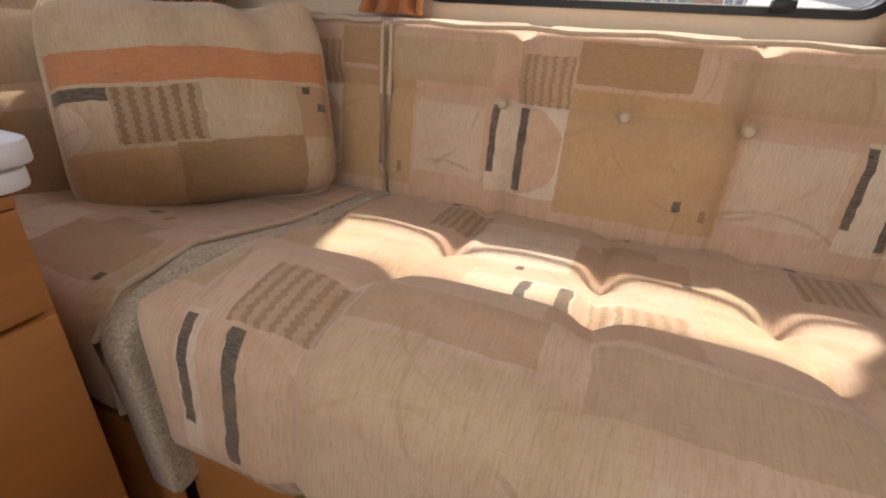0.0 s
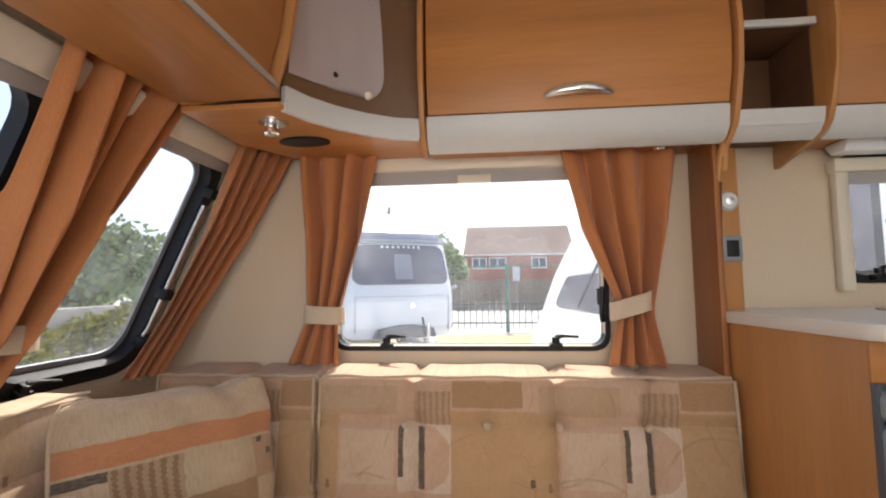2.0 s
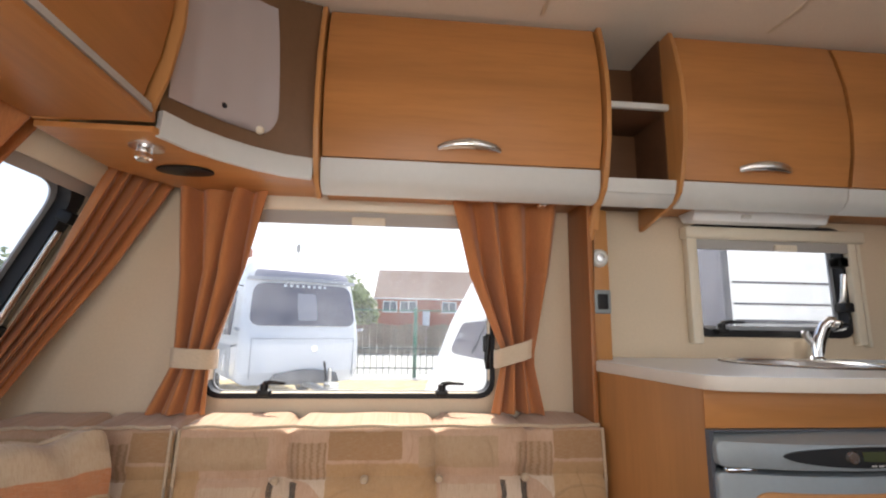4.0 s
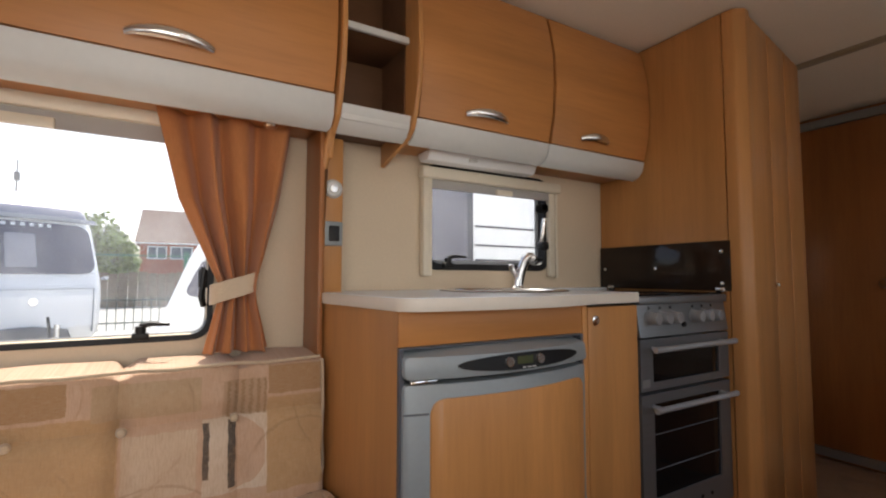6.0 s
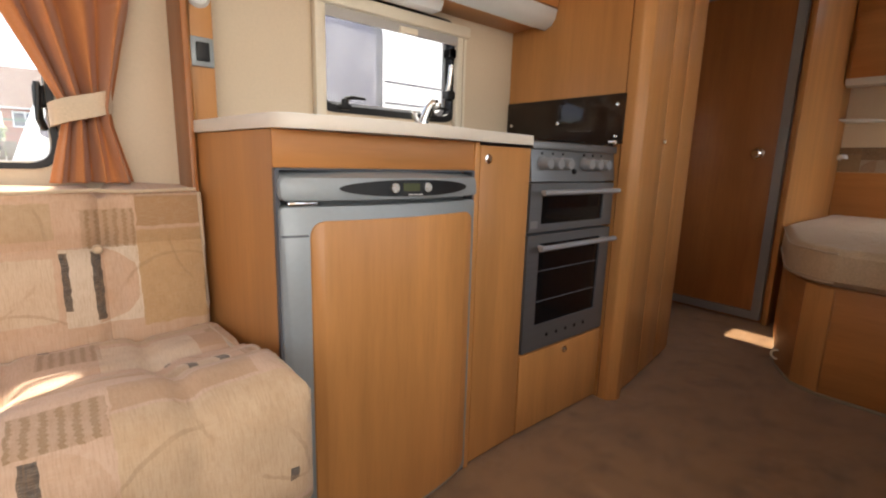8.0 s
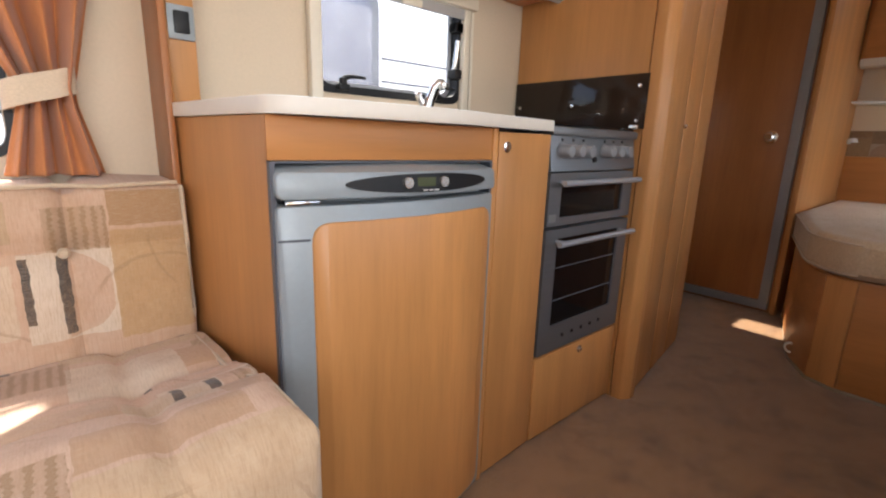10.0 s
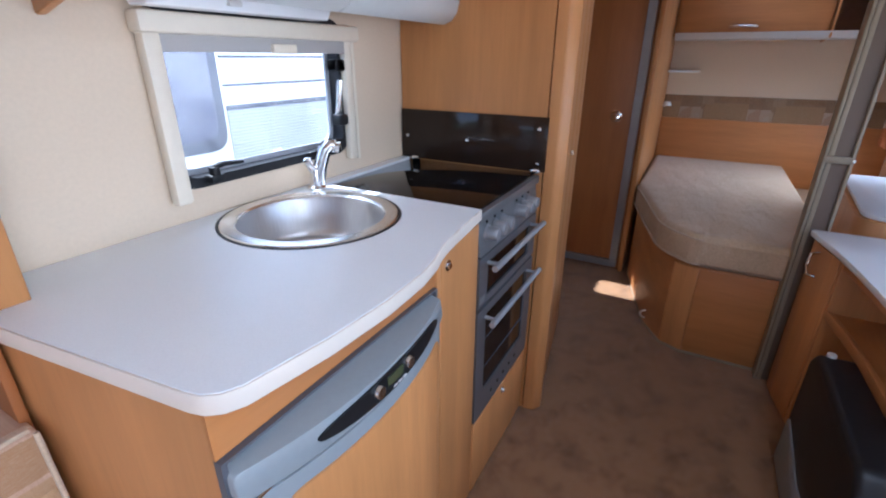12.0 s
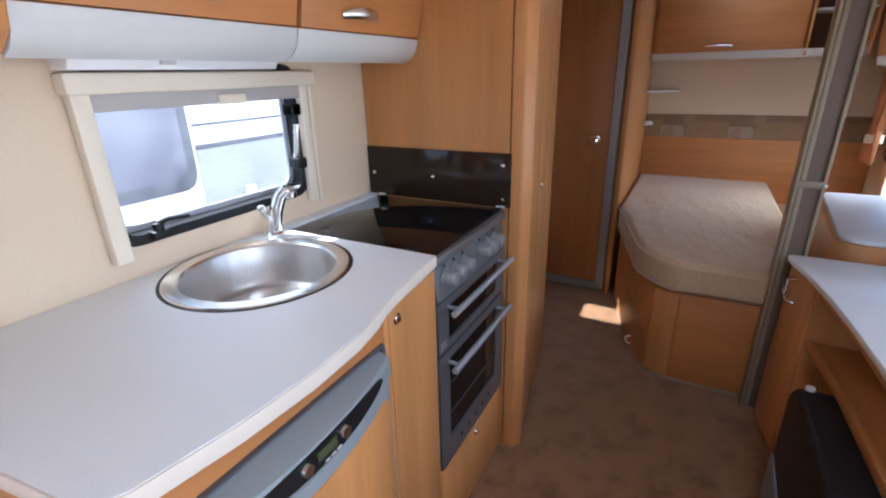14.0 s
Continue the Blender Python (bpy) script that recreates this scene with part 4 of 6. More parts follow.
f1 = single("locker_divider", fin(-0.175, [(2.89, 1.388), (2.90, 1.40), (2.862, 1.425), (2.862, 1.44), (WALL - 0.003, 1.44)]), M_WOODZ,
            "cherry end panel of the overhead locker", "panel", at=(-0.175, 2.95, 1.4))
f2 = single("locker_divider", fin(0.612, [(2.875, 1.385), (2.888, 1.33), (2.90, 1.33), (2.90, 1.40), (WALL - 0.003, 1.40)]), M_WOODZ,
            "cherry end panel running down into the post", "panel", at=(0.612, 2.95, 1.35))
f3 = single("locker_divider", fin(0.832, [(2.86, 1.405), (2.95, 1.385), (WALL - 0.003, 1.36)]), M_WOODZ, "cherry end panel with raked foot", "panel", at=(0.832, 2.95, 1.36))
os_ = thing("open_shelf", (0.72, 2.95, 1.42), "open cherry shelf niche between lockers with grey shelf edges", "shelf")
# back, thin side liners and boards carry the niche's shade in their colour
part("back_panel", box(0.62, 0.824, 3.03, WALL - 0.003, 1.43, CEIL - 0.004, 0.001), M_NICHESHADE, os_)
part("side_panel", box(0.6205, 0.6235, 2.86, 3.03, 1.44, CEIL - 0.004, 0), M_NICHESHADE, os_)
part("side_panel", box(0.8205, 0.8235, 2.86, 3.03, 1.44, CEIL - 0.004, 0), M_NICHESHADE, os_)
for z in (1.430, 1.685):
    b = part("shelf_board", box(0.624, 0.820, 2.842, 3.03, z, z + 0.012, 0.001), M_NICHESHADE, os_)
    part("edge_strip", box(0.622, 0.822, 2.828, 2.843, z - 0.004, z + 0.016, 0.004), M_TRIM, b, "pale grey shelf edge")
part("trim", sheet(TRIMP, 0.620, 0.824, 0.001), M_TRIM, os_, "pale grey curved trim strip")


def spot(at, label="small chrome swivel downlight under the locker", grp="spotlights"):
    s = thing("spotlight", at, label, "lamp", grp)
    part("base", lathe([(0, 0), (0.034, 0), (0.034, -0.006), (0.022, -0.010), (0, -0.010)], at, "z", 24), M_SATIN, s)
    part("lamp_head", lathe([(0.010, 0), (0.016, -0.008), (0.018, -0.026), (0.014, -0.030), (0.0, -0.024)], (at[0], at[1] - 0.006, at[2] - 0.006), "z", 20), M_CHROME, s)


spot((0.456, 2.905, 1.428))
spot((-0.50, 2.64, 1.424))

# corner unit between the side lockers and the front lockers
CUR = [(-0.182, 2.812), (-0.245, 2.793), (-0.310, 2.752), (-0.365, 2.700), (-0.410, 2.640), (-0.440, 2.572)]


def offset(line, d):
    out = []
    for i, p in enumerate(line):
        t = (Vector(line[min(i + 1, len(line) - 1)]) - Vector(line[max(i - 1, 0)])).normalized()
        out.append((p[0] - t.y * d, p[1] + t.x * d))
    return out


cu = thing("corner_unit", (-0.45, 2.85, 1.42), "concave brown corner cabinet with grey rim, lilac mirror and speaker", "cabinet")
part("shelf_board", prism([(-0.184, WALL - 0.003), *offset(CUR, -0.004), (-0.45, 2.56), (-0.672, 2.56), (-0.672, 2.80), (-0.56, 2.99), (-0.56, WALL - 0.003)], 1.424, 1.437, "z", 0.002), M_WOODX, cu, "cherry underside board")
part("rim", prism([*CUR, *offset(CUR, -0.014)[::-1]], 1.420, 1.478, "z", 0.003), M_TRIM, cu, "pale grey curved rim")
part("panel", prism([*offset(CUR, -0.010), *offset(CUR, -0.022)[::-1]], 1.478, CEIL - 0.003, "z", 0.001), M_CORNER, cu, "brown concave panel")


def mirror_panel():
    """A thin panel bent to the corner, its lower corner rounded and its free edge bowed."""
    line = offset(CUR, -0.0075)
    cum = [0.0]
    for p, q in zip(line, line[1:]):
        cum.append(cum[-1] + (Vector(q) - Vector(p)).length)

    def at(d):
        for i in range(len(line) - 1):
            if d <= cum[i + 1]:
                return Vector(line[i]).lerp(Vector(line[i + 1]), (d - cum[i]) / (cum[i + 1] - cum[i]))
        return Vector(line[-1])
    bm = bmesh.new()
    start, stop, foot, head, rad = 0.095, cum[-1] - 0.012, 1.512, CEIL - 0.06, 0.07
    cols, rows_ = 22, 14
    grid = []
    for i in range(rows_ + 1):
        z = foot + (head - foot) * (i / rows_) ** 1.6
        low = rad - math.sqrt(max(0.0, rad ** 2 - max(0.0, rad - (z - foot)) ** 2))
        left = start + low * 0.8 + 0.022 * ((z - foot) / (head - foot)) ** 2
        grid.append([bm.verts.new((*at(left + (stop - left) * j / cols), z + 0.02 * (1 - j / cols) * (i == 0))) for j in range(cols + 1)])
    for i in range(rows_):
        for j in range(cols):
            bm.faces.new((grid[i][j], grid[i][j + 1], grid[i + 1][j + 1], grid[i + 1][j]))
    ext = bmesh.ops.extrude_face_region(bm, geom=bm.faces[:])
    for v in (g for g in ext["geom"] if isinstance(g, bmesh.types.BMVert)):
        v.co += Vector((0.0028, -0.0028, 0))
    return bm, at


mir, along = mirror_panel()
part("mirror", mir, M_LILAC, cu, "lilac-grey mirror panel")
for d, z, r, mat, note in ((0.225, 1.555, 0.007, M_BLACK, "small dark fixing stud"), (0.135, 1.524, 0.011, M_CREAM, "small cream mirror clip")):
    c = along(d)
    part("clip", lathe([(0, 0.008), (r * 0.8, 0.007), (r, 0.0)], (c.x, c.y - 0.003, z), "y", 16), mat, cu, note)
spk = lathe([(0, 0.001), (0.046, 0.001), (0.054, -0.003), (0.054, -0.006), (0.046, -0.008), (0, -0.006)], (0, 0, 0), "z", 32)
spk.transform(Matrix.Translation((-0.485, 2.79, 1.424)) @ Matrix.Diagonal((1.25, 0.72, 1, 1)))
part("speaker", spk, M_BLACK, cu, "oval black speaker grille")
fl = thing("overhead_locker", (-0.62, 1.8, 1.44), "cherry overhead locker across the front, closed", "locker", "overhead lockers")
part("body", box(-0.672, -0.472, 1.3, 2.545, 1.455, CEIL - 0.004, 0.002), M_WOODY, fl)
part("bottom_board", box(-0.672, -0.44, 1.3, 2.548, 1.438, 1.453, 0.003), M_WOODY, fl)
FD = [(-0.462, 1.478), (-0.436, 1.58), (-0.424, 1.68), (-0.428, 1.80), (-0.446, 1.915)]
fd = prism([(a, b) for a, b in FD] + [(a - 0.016, b) for a, b in FD][::-1], 1.95, 2.535, "y", 0.003)
fdo = part("door", fd, M_WOODY, fl)
part("handle", tube([(-0.448 + 0.024 * math.sin(math.pi * i / 12) ** 0.6, 2.16 + 0.15 * i / 12, 1.535) for i in range(13)], 0.008, 10), M_SATIN, fdo, "chrome bow handle")
part("trim", prism([(-0.462, 1.455), (-0.440, 1.456), (-0.446, 1.474), (-0.464, 1.476)], 1.31, 2.538, "y", 0.001), M_TRIM, fl, "pale grey trim strip")
part("end_panel", prism(rounded([(-0.672, CEIL - 0.006), (-0.434, CEIL - 0.006), (-0.410, 1.80), (-0.408, 1.66), (-0.424, 1.55), (-0.452, 1.448), (-0.672, 1.436)], 0.008, 3), 2.548, 2.561, "y", 0.003), M_WOODZ, fl)

# ---- post between lounge and kitchen ----
po = thing("pilaster", (0.62, 2.97, 0), "cherry pilaster with switch and socket beside the worktop", "pilaster")
part("board", prism(rounded([(2.895, 0.0), (WALL - 0.003, 0.0), (WALL - 0.003, 1.438), (2.895, 1.438)], 0.004, 2), 0.586, 0.600, "x", 0.002), M_SHADEWOOD, po)
part("front_board", box(0.601, 0.662, 2.925, 2.945, 0.93, 1.40, 0.006), M_WOODZ, po)
part("bead", tube([(0.600, 2.905, 0.952), (0.600, 2.905, 1.30), (0.603, 2.895, 1.36), (0.610, 2.87, 1.41)], 0.010, 10), M_WOODZ, po)
sw = thing("light_switch", (0.632, 2.925, 1.253), "round grey light switch on the pilaster", "switch")
part("plate", lathe([(0, 0.011), (0.020, 0.010), (0.026, 0.004), (0.027, 0.0)], (0.632, 2.925, 1.253), "y", 28), M_TRIM, sw)
part("rocker", lathe([(0, 0.015), (0.011, 0.014), (0.012, 0.009)], (0.632, 2.925, 1.253), "y", 20), M_SATIN, sw)
so = thing("socket", (0.632, 2.925, 1.126), "square grey socket with black insert", "socket")
part("plate", box(0.605, 0.659, 2.915, 2.9245, 1.092, 1.16, 0.004), M_SILVER, so)
part("insert", box(0.618, 0.648, 2.909, 2.9155, 1.104, 1.148, 0.003), M_BLACK, so)

part("side_lever", tube([(0.322, 3.035, 0.93), (0.316, 3.018, 0.95), (0.318, 3.016, 1.03)], [0.008, 0.008, 0.006], 8), M_BLACK, win1, "black side lever")
part("lever_plate", box(0.308, 0.330, 3.026, 3.046, 0.975, 1.025, 0.004), M_BLACK, win1)

# ---- kitchen ----
def outline_worktop():
    pts = [(0.600, WALL - 0.003), (0.600, 2.900), (0.642, 2.530)]
    pts += [(0.647, 2.511), (0.659, 2.496), (0.680, 2.485)]
    pts += [(0.80, 2.466), (0.92, 2.458), (1.03, 2.462), (1.10, 2.474), (1.145, 2.488), (1.19, 2.497), (1.25, 2.504), (1.33, 2.512), (1.402, 2.520)]
    return pts + [(1.402, 3.006), (1.86, 3.012), (1.86, WALL - 0.003)]


SINK, SINK_R = (1.165, 2.838), 0.198


def slab(outline, hole, z0, z1):
    """A flat slab with one round hole through it."""
    bm = bmesh.new()
    loops = []
    for pts in (outline, hole):
        vs = [bm.verts.new((*p, z1)) for p in pts]
        loops.append([bm.edges.new((vs[i], vs[(i + 1) % len(vs)])) for i in range(len(vs))])
    bmesh.ops.triangle_fill(bm, edges=[e for l in loops for e in l], use_beauty=True)
    ext = bmesh.ops.extrude_face_region(bm, geom=bm.faces[:])
    bmesh.ops.translate(bm, vec=(0, 0, z0 - z1), verts=[g for g in ext["geom"] if isinstance(g, bmesh.types.BMVert)])
    bmesh.ops.recalc_face_normals(bm, faces=bm.faces)
    return bm


hole = [(SINK[0] + (SINK_R - 0.012) * math.cos(2 * math.pi * i / 48), SINK[1] + (SINK_R - 0.012) * math.sin(2 * math.pi * i / 48)) for i in range(48)]
wt = thing("worktop", (1.1, 2.75, 0.915), "pale grey laminate kitchen worktop with wavy front edge", "worktop")
part("surface", slab(outline_worktop(), hole, 0.923, 0.950), M_WORKTOP, wt)
ed = outline_worktop()[1:15]
o2 = offset(ed, -0.0035)
part("edge_band", prism(ed + o2[::-1], 0.922, 0.949, "z", 0.0008), M_EDGE, wt, "cream edge band")

ku = thing("kitchen_unit", (1.0, 2.75, 0), "cherry kitchen base unit around the fridge", "cabinet")
part("side_panel", prism([(0.606, WALL - 0.004), (0.606, 2.897), (0.6442, 2.532), (0.6448, 2.514), (0.6448, WALL - 0.004)], 0.0, 0.9345, "z", 0.003), M_WOODZ, ku)
part("apron", prism([(0.6455, 2.514), (1.1635, 2.512), (1.1635, 2.530), (0.6455, 2.53)], 0.862, 0.9345, "z", 0.002), M_WOODX, ku)
part("partition", box(1.1640, 1.181, 2.507, 2.60, 0.0, 0.9345, 0.002), M_WOODZ, ku)
nd = thing("narrow_cabinet", (1.29, 2.7, 0), "tall narrow cherry cabinet with a push-button catch", "cabinet")
part("door", prism(rounded([(1.184, 2.508), (1.398, 2.520), (1.398, 2.538), (1.184, 2.538)], 0.003, 2), 0.012, 0.927, "z", 0.003), M_WOODZ, nd)
part("body", box(1.184, 1.398, 2.54, WALL - 0.004, 0.0, 0.79, 0.001), M_WOODZ, nd)


def push_knob(parent, x, y, z):
    part("push_catch", lathe([(0, 0.010), (0.006, 0.010), (0.007, 0.005), (0.0125, 0.004), (0.013, 0.0)], (x, y, z), "y", 20), M_CHROME, parent, "round chrome push catch")


push_knob(nd, 1.212, 2.510, 0.892)

# fridge
FX0, FX1 = 0.647, 1.160


def bow(x, depth=0.042, base=2.498):
    s = (x - (FX0 + FX1) / 2) / ((FX1 - FX0) / 2)
    return base - depth * max(0, 1 - s * s)


def bowed(x0, x1, z0, z1, out, thick, r=0.01, seg=18, lean=0.0):
    """A panel bent like the fridge door, with rounded corners."""
    pts = rounded(rect(x0, x1, z0, z1), r, 6)
    dense = []
    for p, q in zip(pts, pts[1:] + pts[:1]):
        k = max(1, int(abs(q[0] - p[0]) / 0.03))
        dense += [(p[0] + (q[0] - p[0]) * i / k, p[1] + (q[1] - p[1]) * i / k) for i in range(k)]
    bm = bmesh.new()
    xs = [x0 + (x1 - x0) * i / seg for i in range(seg + 1)]
    f = bmesh.new()
    front = [f.verts.new((x, 0, z)) for x, z in dense]
    face = f.faces.new(front)
    for x in xs[1:-1]:
        bmesh.ops.bisect_plane(f, geom=f.verts[:] + f.edges[:] + f.faces[:], plane_co=(x, 0, 0), plane_no=(1, 0, 0), dist=1e-5)
    ext = bmesh.ops.extrude_face_region(f, geom=f.faces[:])
    back = [g for g in ext["geom"] if isinstance(g, bmesh.types.BMVert)]
    bmesh.ops.translate(f, vec=(0, thick, 0), verts=back)
    for v in f.verts:
        v.co.y += bow(v.co.x) - out + lean * (v.co.z - z0)
    bmesh.ops.recalc_face_normals(f, faces=f.faces)
    rim = [e for e in f.edges if len(e.link_faces) == 2 and e.calc_face_angle(0) > 0.8 and all(v not in back for v in e.verts)]
    bmesh.ops.bevel(f, geom=rim, offset=0.003, segments=2, profile=0.5, affect="EDGES")
    bm.free()
    return f


fr = thing("fridge", (0.91, 2.75, 0), "silver three-way fridge with cherry door panel", "fridge")
part("body", box(FX0, FX1, 2.540, WALL - 0.02, 0.012, 0.795, 0.003), M_SILVER, fr)
door = part("door", bowed(FX0 + 0.002, FX1 - 0.002, 0.020, 0.789, 0.0, 0.036, 0.012), M_SILVER, fr, "silver door frame")
part("door_panel", bowed(FX0 + 0.055, FX1 - 0.016, 0.030, 0.760, 0.0035, 0.005, 0.035), M_WOODZ, door, "cherry infill panel")
part("hinge", box(FX0 + 0.014, FX0 + 0.075, 2.484, 2.510, 0.7905, 0.7985, 0.003), M_CHROME, door, "chrome hinge pin")
hd = part("control_panel", bowed(FX0 + 0.002, FX1 - 0.002, 0.800, 0.858, 0.008, 0.060, 0.014, 18, 0.10), M_SILVER, fr, "silver control panel")
for v in hd.data.vertices:
    w = v.co + ROOT[fr]
    if w.z > 0.835 and w.y < bow(w.x) + 0.03:
        v.co.z -= 0.013
ell = [(0.931 + 0.174 * math.cos(2 * math.pi * i / 40), 0.8235 + 0.0175 * math.sin(2 * math.pi * i / 40)) for i in range(40)]
eb = bmesh.new()
eb.faces.new([eb.verts.new((x, 0, z)) for x, z in ell])
for i in range(1, 12):
    bmesh.ops.bisect_plane(eb, geom=eb.verts[:] + eb.edges[:] + eb.faces[:], plane_co=(0.757 + 0.348 * i / 12, 0, 0), plane_no=(1, 0, 0), dist=1e-5)
ext = bmesh.ops.extrude_face_region(eb, geom=eb.faces[:])
bmesh.ops.translate(eb, vec=(0, 0.004, 0), verts=[g for g in ext["geom"] if isinstance(g, bmesh.types.BMVert)])


def on_panel(x, z):
    return bow(x) - 0.008 + 0.10 * (z - 0.800)


for v in eb.verts:
    v.co.y += on_panel(v.co.x, v.co.z) - 0.003
part("display", eb, M_BLACK, hd, "black oval display")
for x in (0.876, 0.964):
    part("dial", lathe([(0, 0.006), (0.010, 0.006), (0.0115, 0.0)], (x, on_panel(x, 0.8245) - 0.003, 0.8245), "y", 20), M_SATIN, hd, "round silver dial")
part("lcd", box(0.899, 0.943, on_panel(0.92, 0.831) - 0.0045, on_panel(0.93, 0.831) - 0.001, 0.817, 0.834, 0.0), M_LCD, hd, "small green display")
for i in range(3):
    part("marking", box(0.912 + i * 0.014, 0.922 + i * 0.014, on_panel(0.93, 0.812) - 0.0045, on_panel(0.93, 0.812) - 0.001, 0.8085, 0.8110, 0), M_TRIM, hd)
part("seal_frame", ring_frame(rounded(rect(FX0 - 0.002, FX1 + 0.002, 0.004, 0.8615), 0.003, 2), rounded(rect(FX0 + 0.006, FX1 - 0.006, 0.014, 0.858), 0.003, 2), 2.505, 2.538), M_DARKGEL, fr, "dark grey frame")

part("seam", bowed(FX0 + 0.0015, FX0 + 0.0545, 0.7305, 0.7322, 0.0006, 0.004, 0.0), M_DARKGEL, door, "thin dark seam across the door edge")

# sink
sk = thing("sink", (SINK[0], SINK[1], 0.80), "round stainless steel sink set into the worktop", "sink")
part("rim", lathe([(SINK_R - 0.034, 0.948), (SINK_R - 0.030, 0.953), (SINK_R - 0.012, 0.9545), (SINK_R - 0.002, 0.954), (SINK_R + 0.002, 0.9505)], (*SINK, 0), "z", 64), M_SATIN, sk)
part("gasket", lathe([(SINK_R + 0.0020, 0.9502), (SINK_R + 0.0020, 0.9522), (SINK_R + 0.0070, 0.9515), (SINK_R + 0.0075, 0.9502)], (*SINK, 0), "z", 64), M_BLACK, sk, "dark sealing line")
part("bowl", lathe([(SINK_R - 0.030, 0.953), (SINK_R - 0.036, 0.940), (SINK_R - 0.044, 0.862), (SINK_R - 0.048, 0.850), (SINK_R - 0.054, 0.846), (SINK_R - 0.078, 0.845), (SINK_R - 0.083, 0.840), (SINK_R - 0.090, 0.818), (SINK_R - 0.10, 0.813), (0.03, 0.812), (0.0, 0.812)], (*SINK, 0), "z", 64), M_BOWL, sk)
part("drain", lathe([(0.030, 0.813), (0.030, 0.816), (0.022, 0.8155), (0.018, 0.812), (0.0, 0.812)], (SINK[0] + 0.03, SINK[1] - 0.01, 0.0), "z", 28), M_CHROME, sk, "chrome waste")
part("ledge_ring", lathe([(SINK_R - 0.079, 0.8452), (SINK_R - 0.077, 0.8478), (SINK_R - 0.070, 0.8478), (SINK_R - 0.068, 0.8452)], (*SINK, 0), "z", 64), M_BOWL, sk)
tp = thing("tap", (1.352, 3.0, 0.95), "chrome mixer tap with short angled spout", "tap")
TX, TY = 1.352, 2.995
part("base", lathe([(0, 0.95), (0.026, 0.95), (0.026, 0.956), (0.020, 0.962), (0.017, 1.0), (0.0165, 1.005), (0, 1.005)], (TX, TY, 0), "z", 24), M_CHROME, tp)
part("spout", tube([(TX + 0.001, TY - 0.001, 0.960), (TX + 0.010, TY - 0.010, 1.015), (TX + 0.020, TY - 0.022, 1.056), (TX + 0.030, TY - 0.036, 1.072), (TX + 0.036, TY - 0.046, 1.070)], [0.0190, 0.0185, 0.0180, 0.0165, 0.0130], 18), M_CHROME, tp)
part("outlet", lathe([(0, 0), (0.011, 0.0), (0.0145, 0.006), (0.0145, 0.018), (0.010, 0.022), (0, 0.022)], (TX + 0.036, TY - 0.048, 1.050), "z", 20), M_CHROME, tp)
part("lever", tube([(TX - 0.002, TY, 0.995), (TX - 0.020, TY + 0.002, 1.018), (TX - 0.027, TY + 0.002, 1.034)], [0.012, 0.0105, 0.0110], 14), M_CHROME, tp)
part("lever_cap", lathe([(0, 0.006), (0.007, 0.005), (0.0105, 0.0)], (TX - 0.0275, TY + 0.002, 1.034), "z", 16), M_SATIN, tp)

# cooker
OX0, OX1, OY = 1.404, 1.862, 2.520
for o in (wt, sk, tp):  # the worktop stands a little proud of the hob
    o.location.z += 0.013
ck = thing("cooker", (1.633, 2.75, 0.28), "stainless steel cooker with grill, oven and glass hob lid", "cooker")
part("body", box(OX0, OX1, OY + 0.034, 3.0, 0.286, 0.938, 0.003), M_STEEL, ck)
part("hob_lid", box(OX0 + 0.004, OX1 - 0.004, OY + 0.012, 3.004, 0.950, 0.957, 0.002), M_HOB, ck, "black glass hob lid")
part("hob_rim", box(OX0, OX1, OY + 0.002, 3.006, 0.936, 0.950, 0.002), M_STEEL, ck)
cp = part("control_panel", prism([(OY - 0.004, 0.832), (OY + 0.034, 0.832), (OY + 0.034, 0.936), (OY + 0.010, 0.936)], OX0 + 0.001, OX1 - 0.001, "x", 0.003), M_STEEL, ck, "brushed steel control panel")
part("top_lip", box(OX0 + 0.001, OX1 - 0.001, OY - 0.002, OY + 0.012, 0.926, 0.949, 0.003), M_STEEL, ck)
for x in (1.455, 1.507, 1.558, 1.672, 1.723, 1.774):
    k = part("knob", lathe([(0, 0.034), (0.015, 0.034), (0.0175, 0.031), (0.0185, 0.004), (0.022, 0.003), (0.022, 0.0)], (x, OY + 0.003, 0.885), "y", 24), M_KNOB, cp, "silver control knob")
    part("marking", box(x - 0.002, x + 0.002, OY + 0.002, OY + 0.0056, 0.912, 0.918, 0), M_BLACK, cp)
part("igniter", lathe([(0, 0.008), (0.007, 0.008), (0.010, 0.0)], (1.615, OY + 0.001, 0.862), "y", 16), M_BLACK, cp, "black ignition button")


def oven_door(name, z0, z1, gx0, gx1, gz0, gz1, hz):
    d = part(name, ring_frame(rounded(rect(OX0 + 0.002, OX1 - 0.002, z0, z1), 0.004, 2), rounded(rect(gx0, gx1, gz0, gz1), 0.006, 2), OY - 0.002, OY + 0.030), M_STEEL, ck, "brushed steel door")
    part("glass", box(gx0 - 0.002, gx1 + 0.002, OY + 0.004, OY + 0.012, gz0 - 0.002, gz1 + 0.002, 0), M_HOB, d, "black glass pane")
    hbm = tube([(OX0 + 0.022, OY - 0.036, hz), (OX1 - 0.022, OY - 0.036, hz)], 0.0085, 14)
    part("handle", hbm, M_BAR, d, "round steel bar handle")
    for x in (OX0 + 0.055, OX1 - 0.055):
        part("handle_post", tube([(x, OY - 0.001, hz), (x, OY - 0.036, hz)], 0.006, 10), M_BAR, d)
    return d


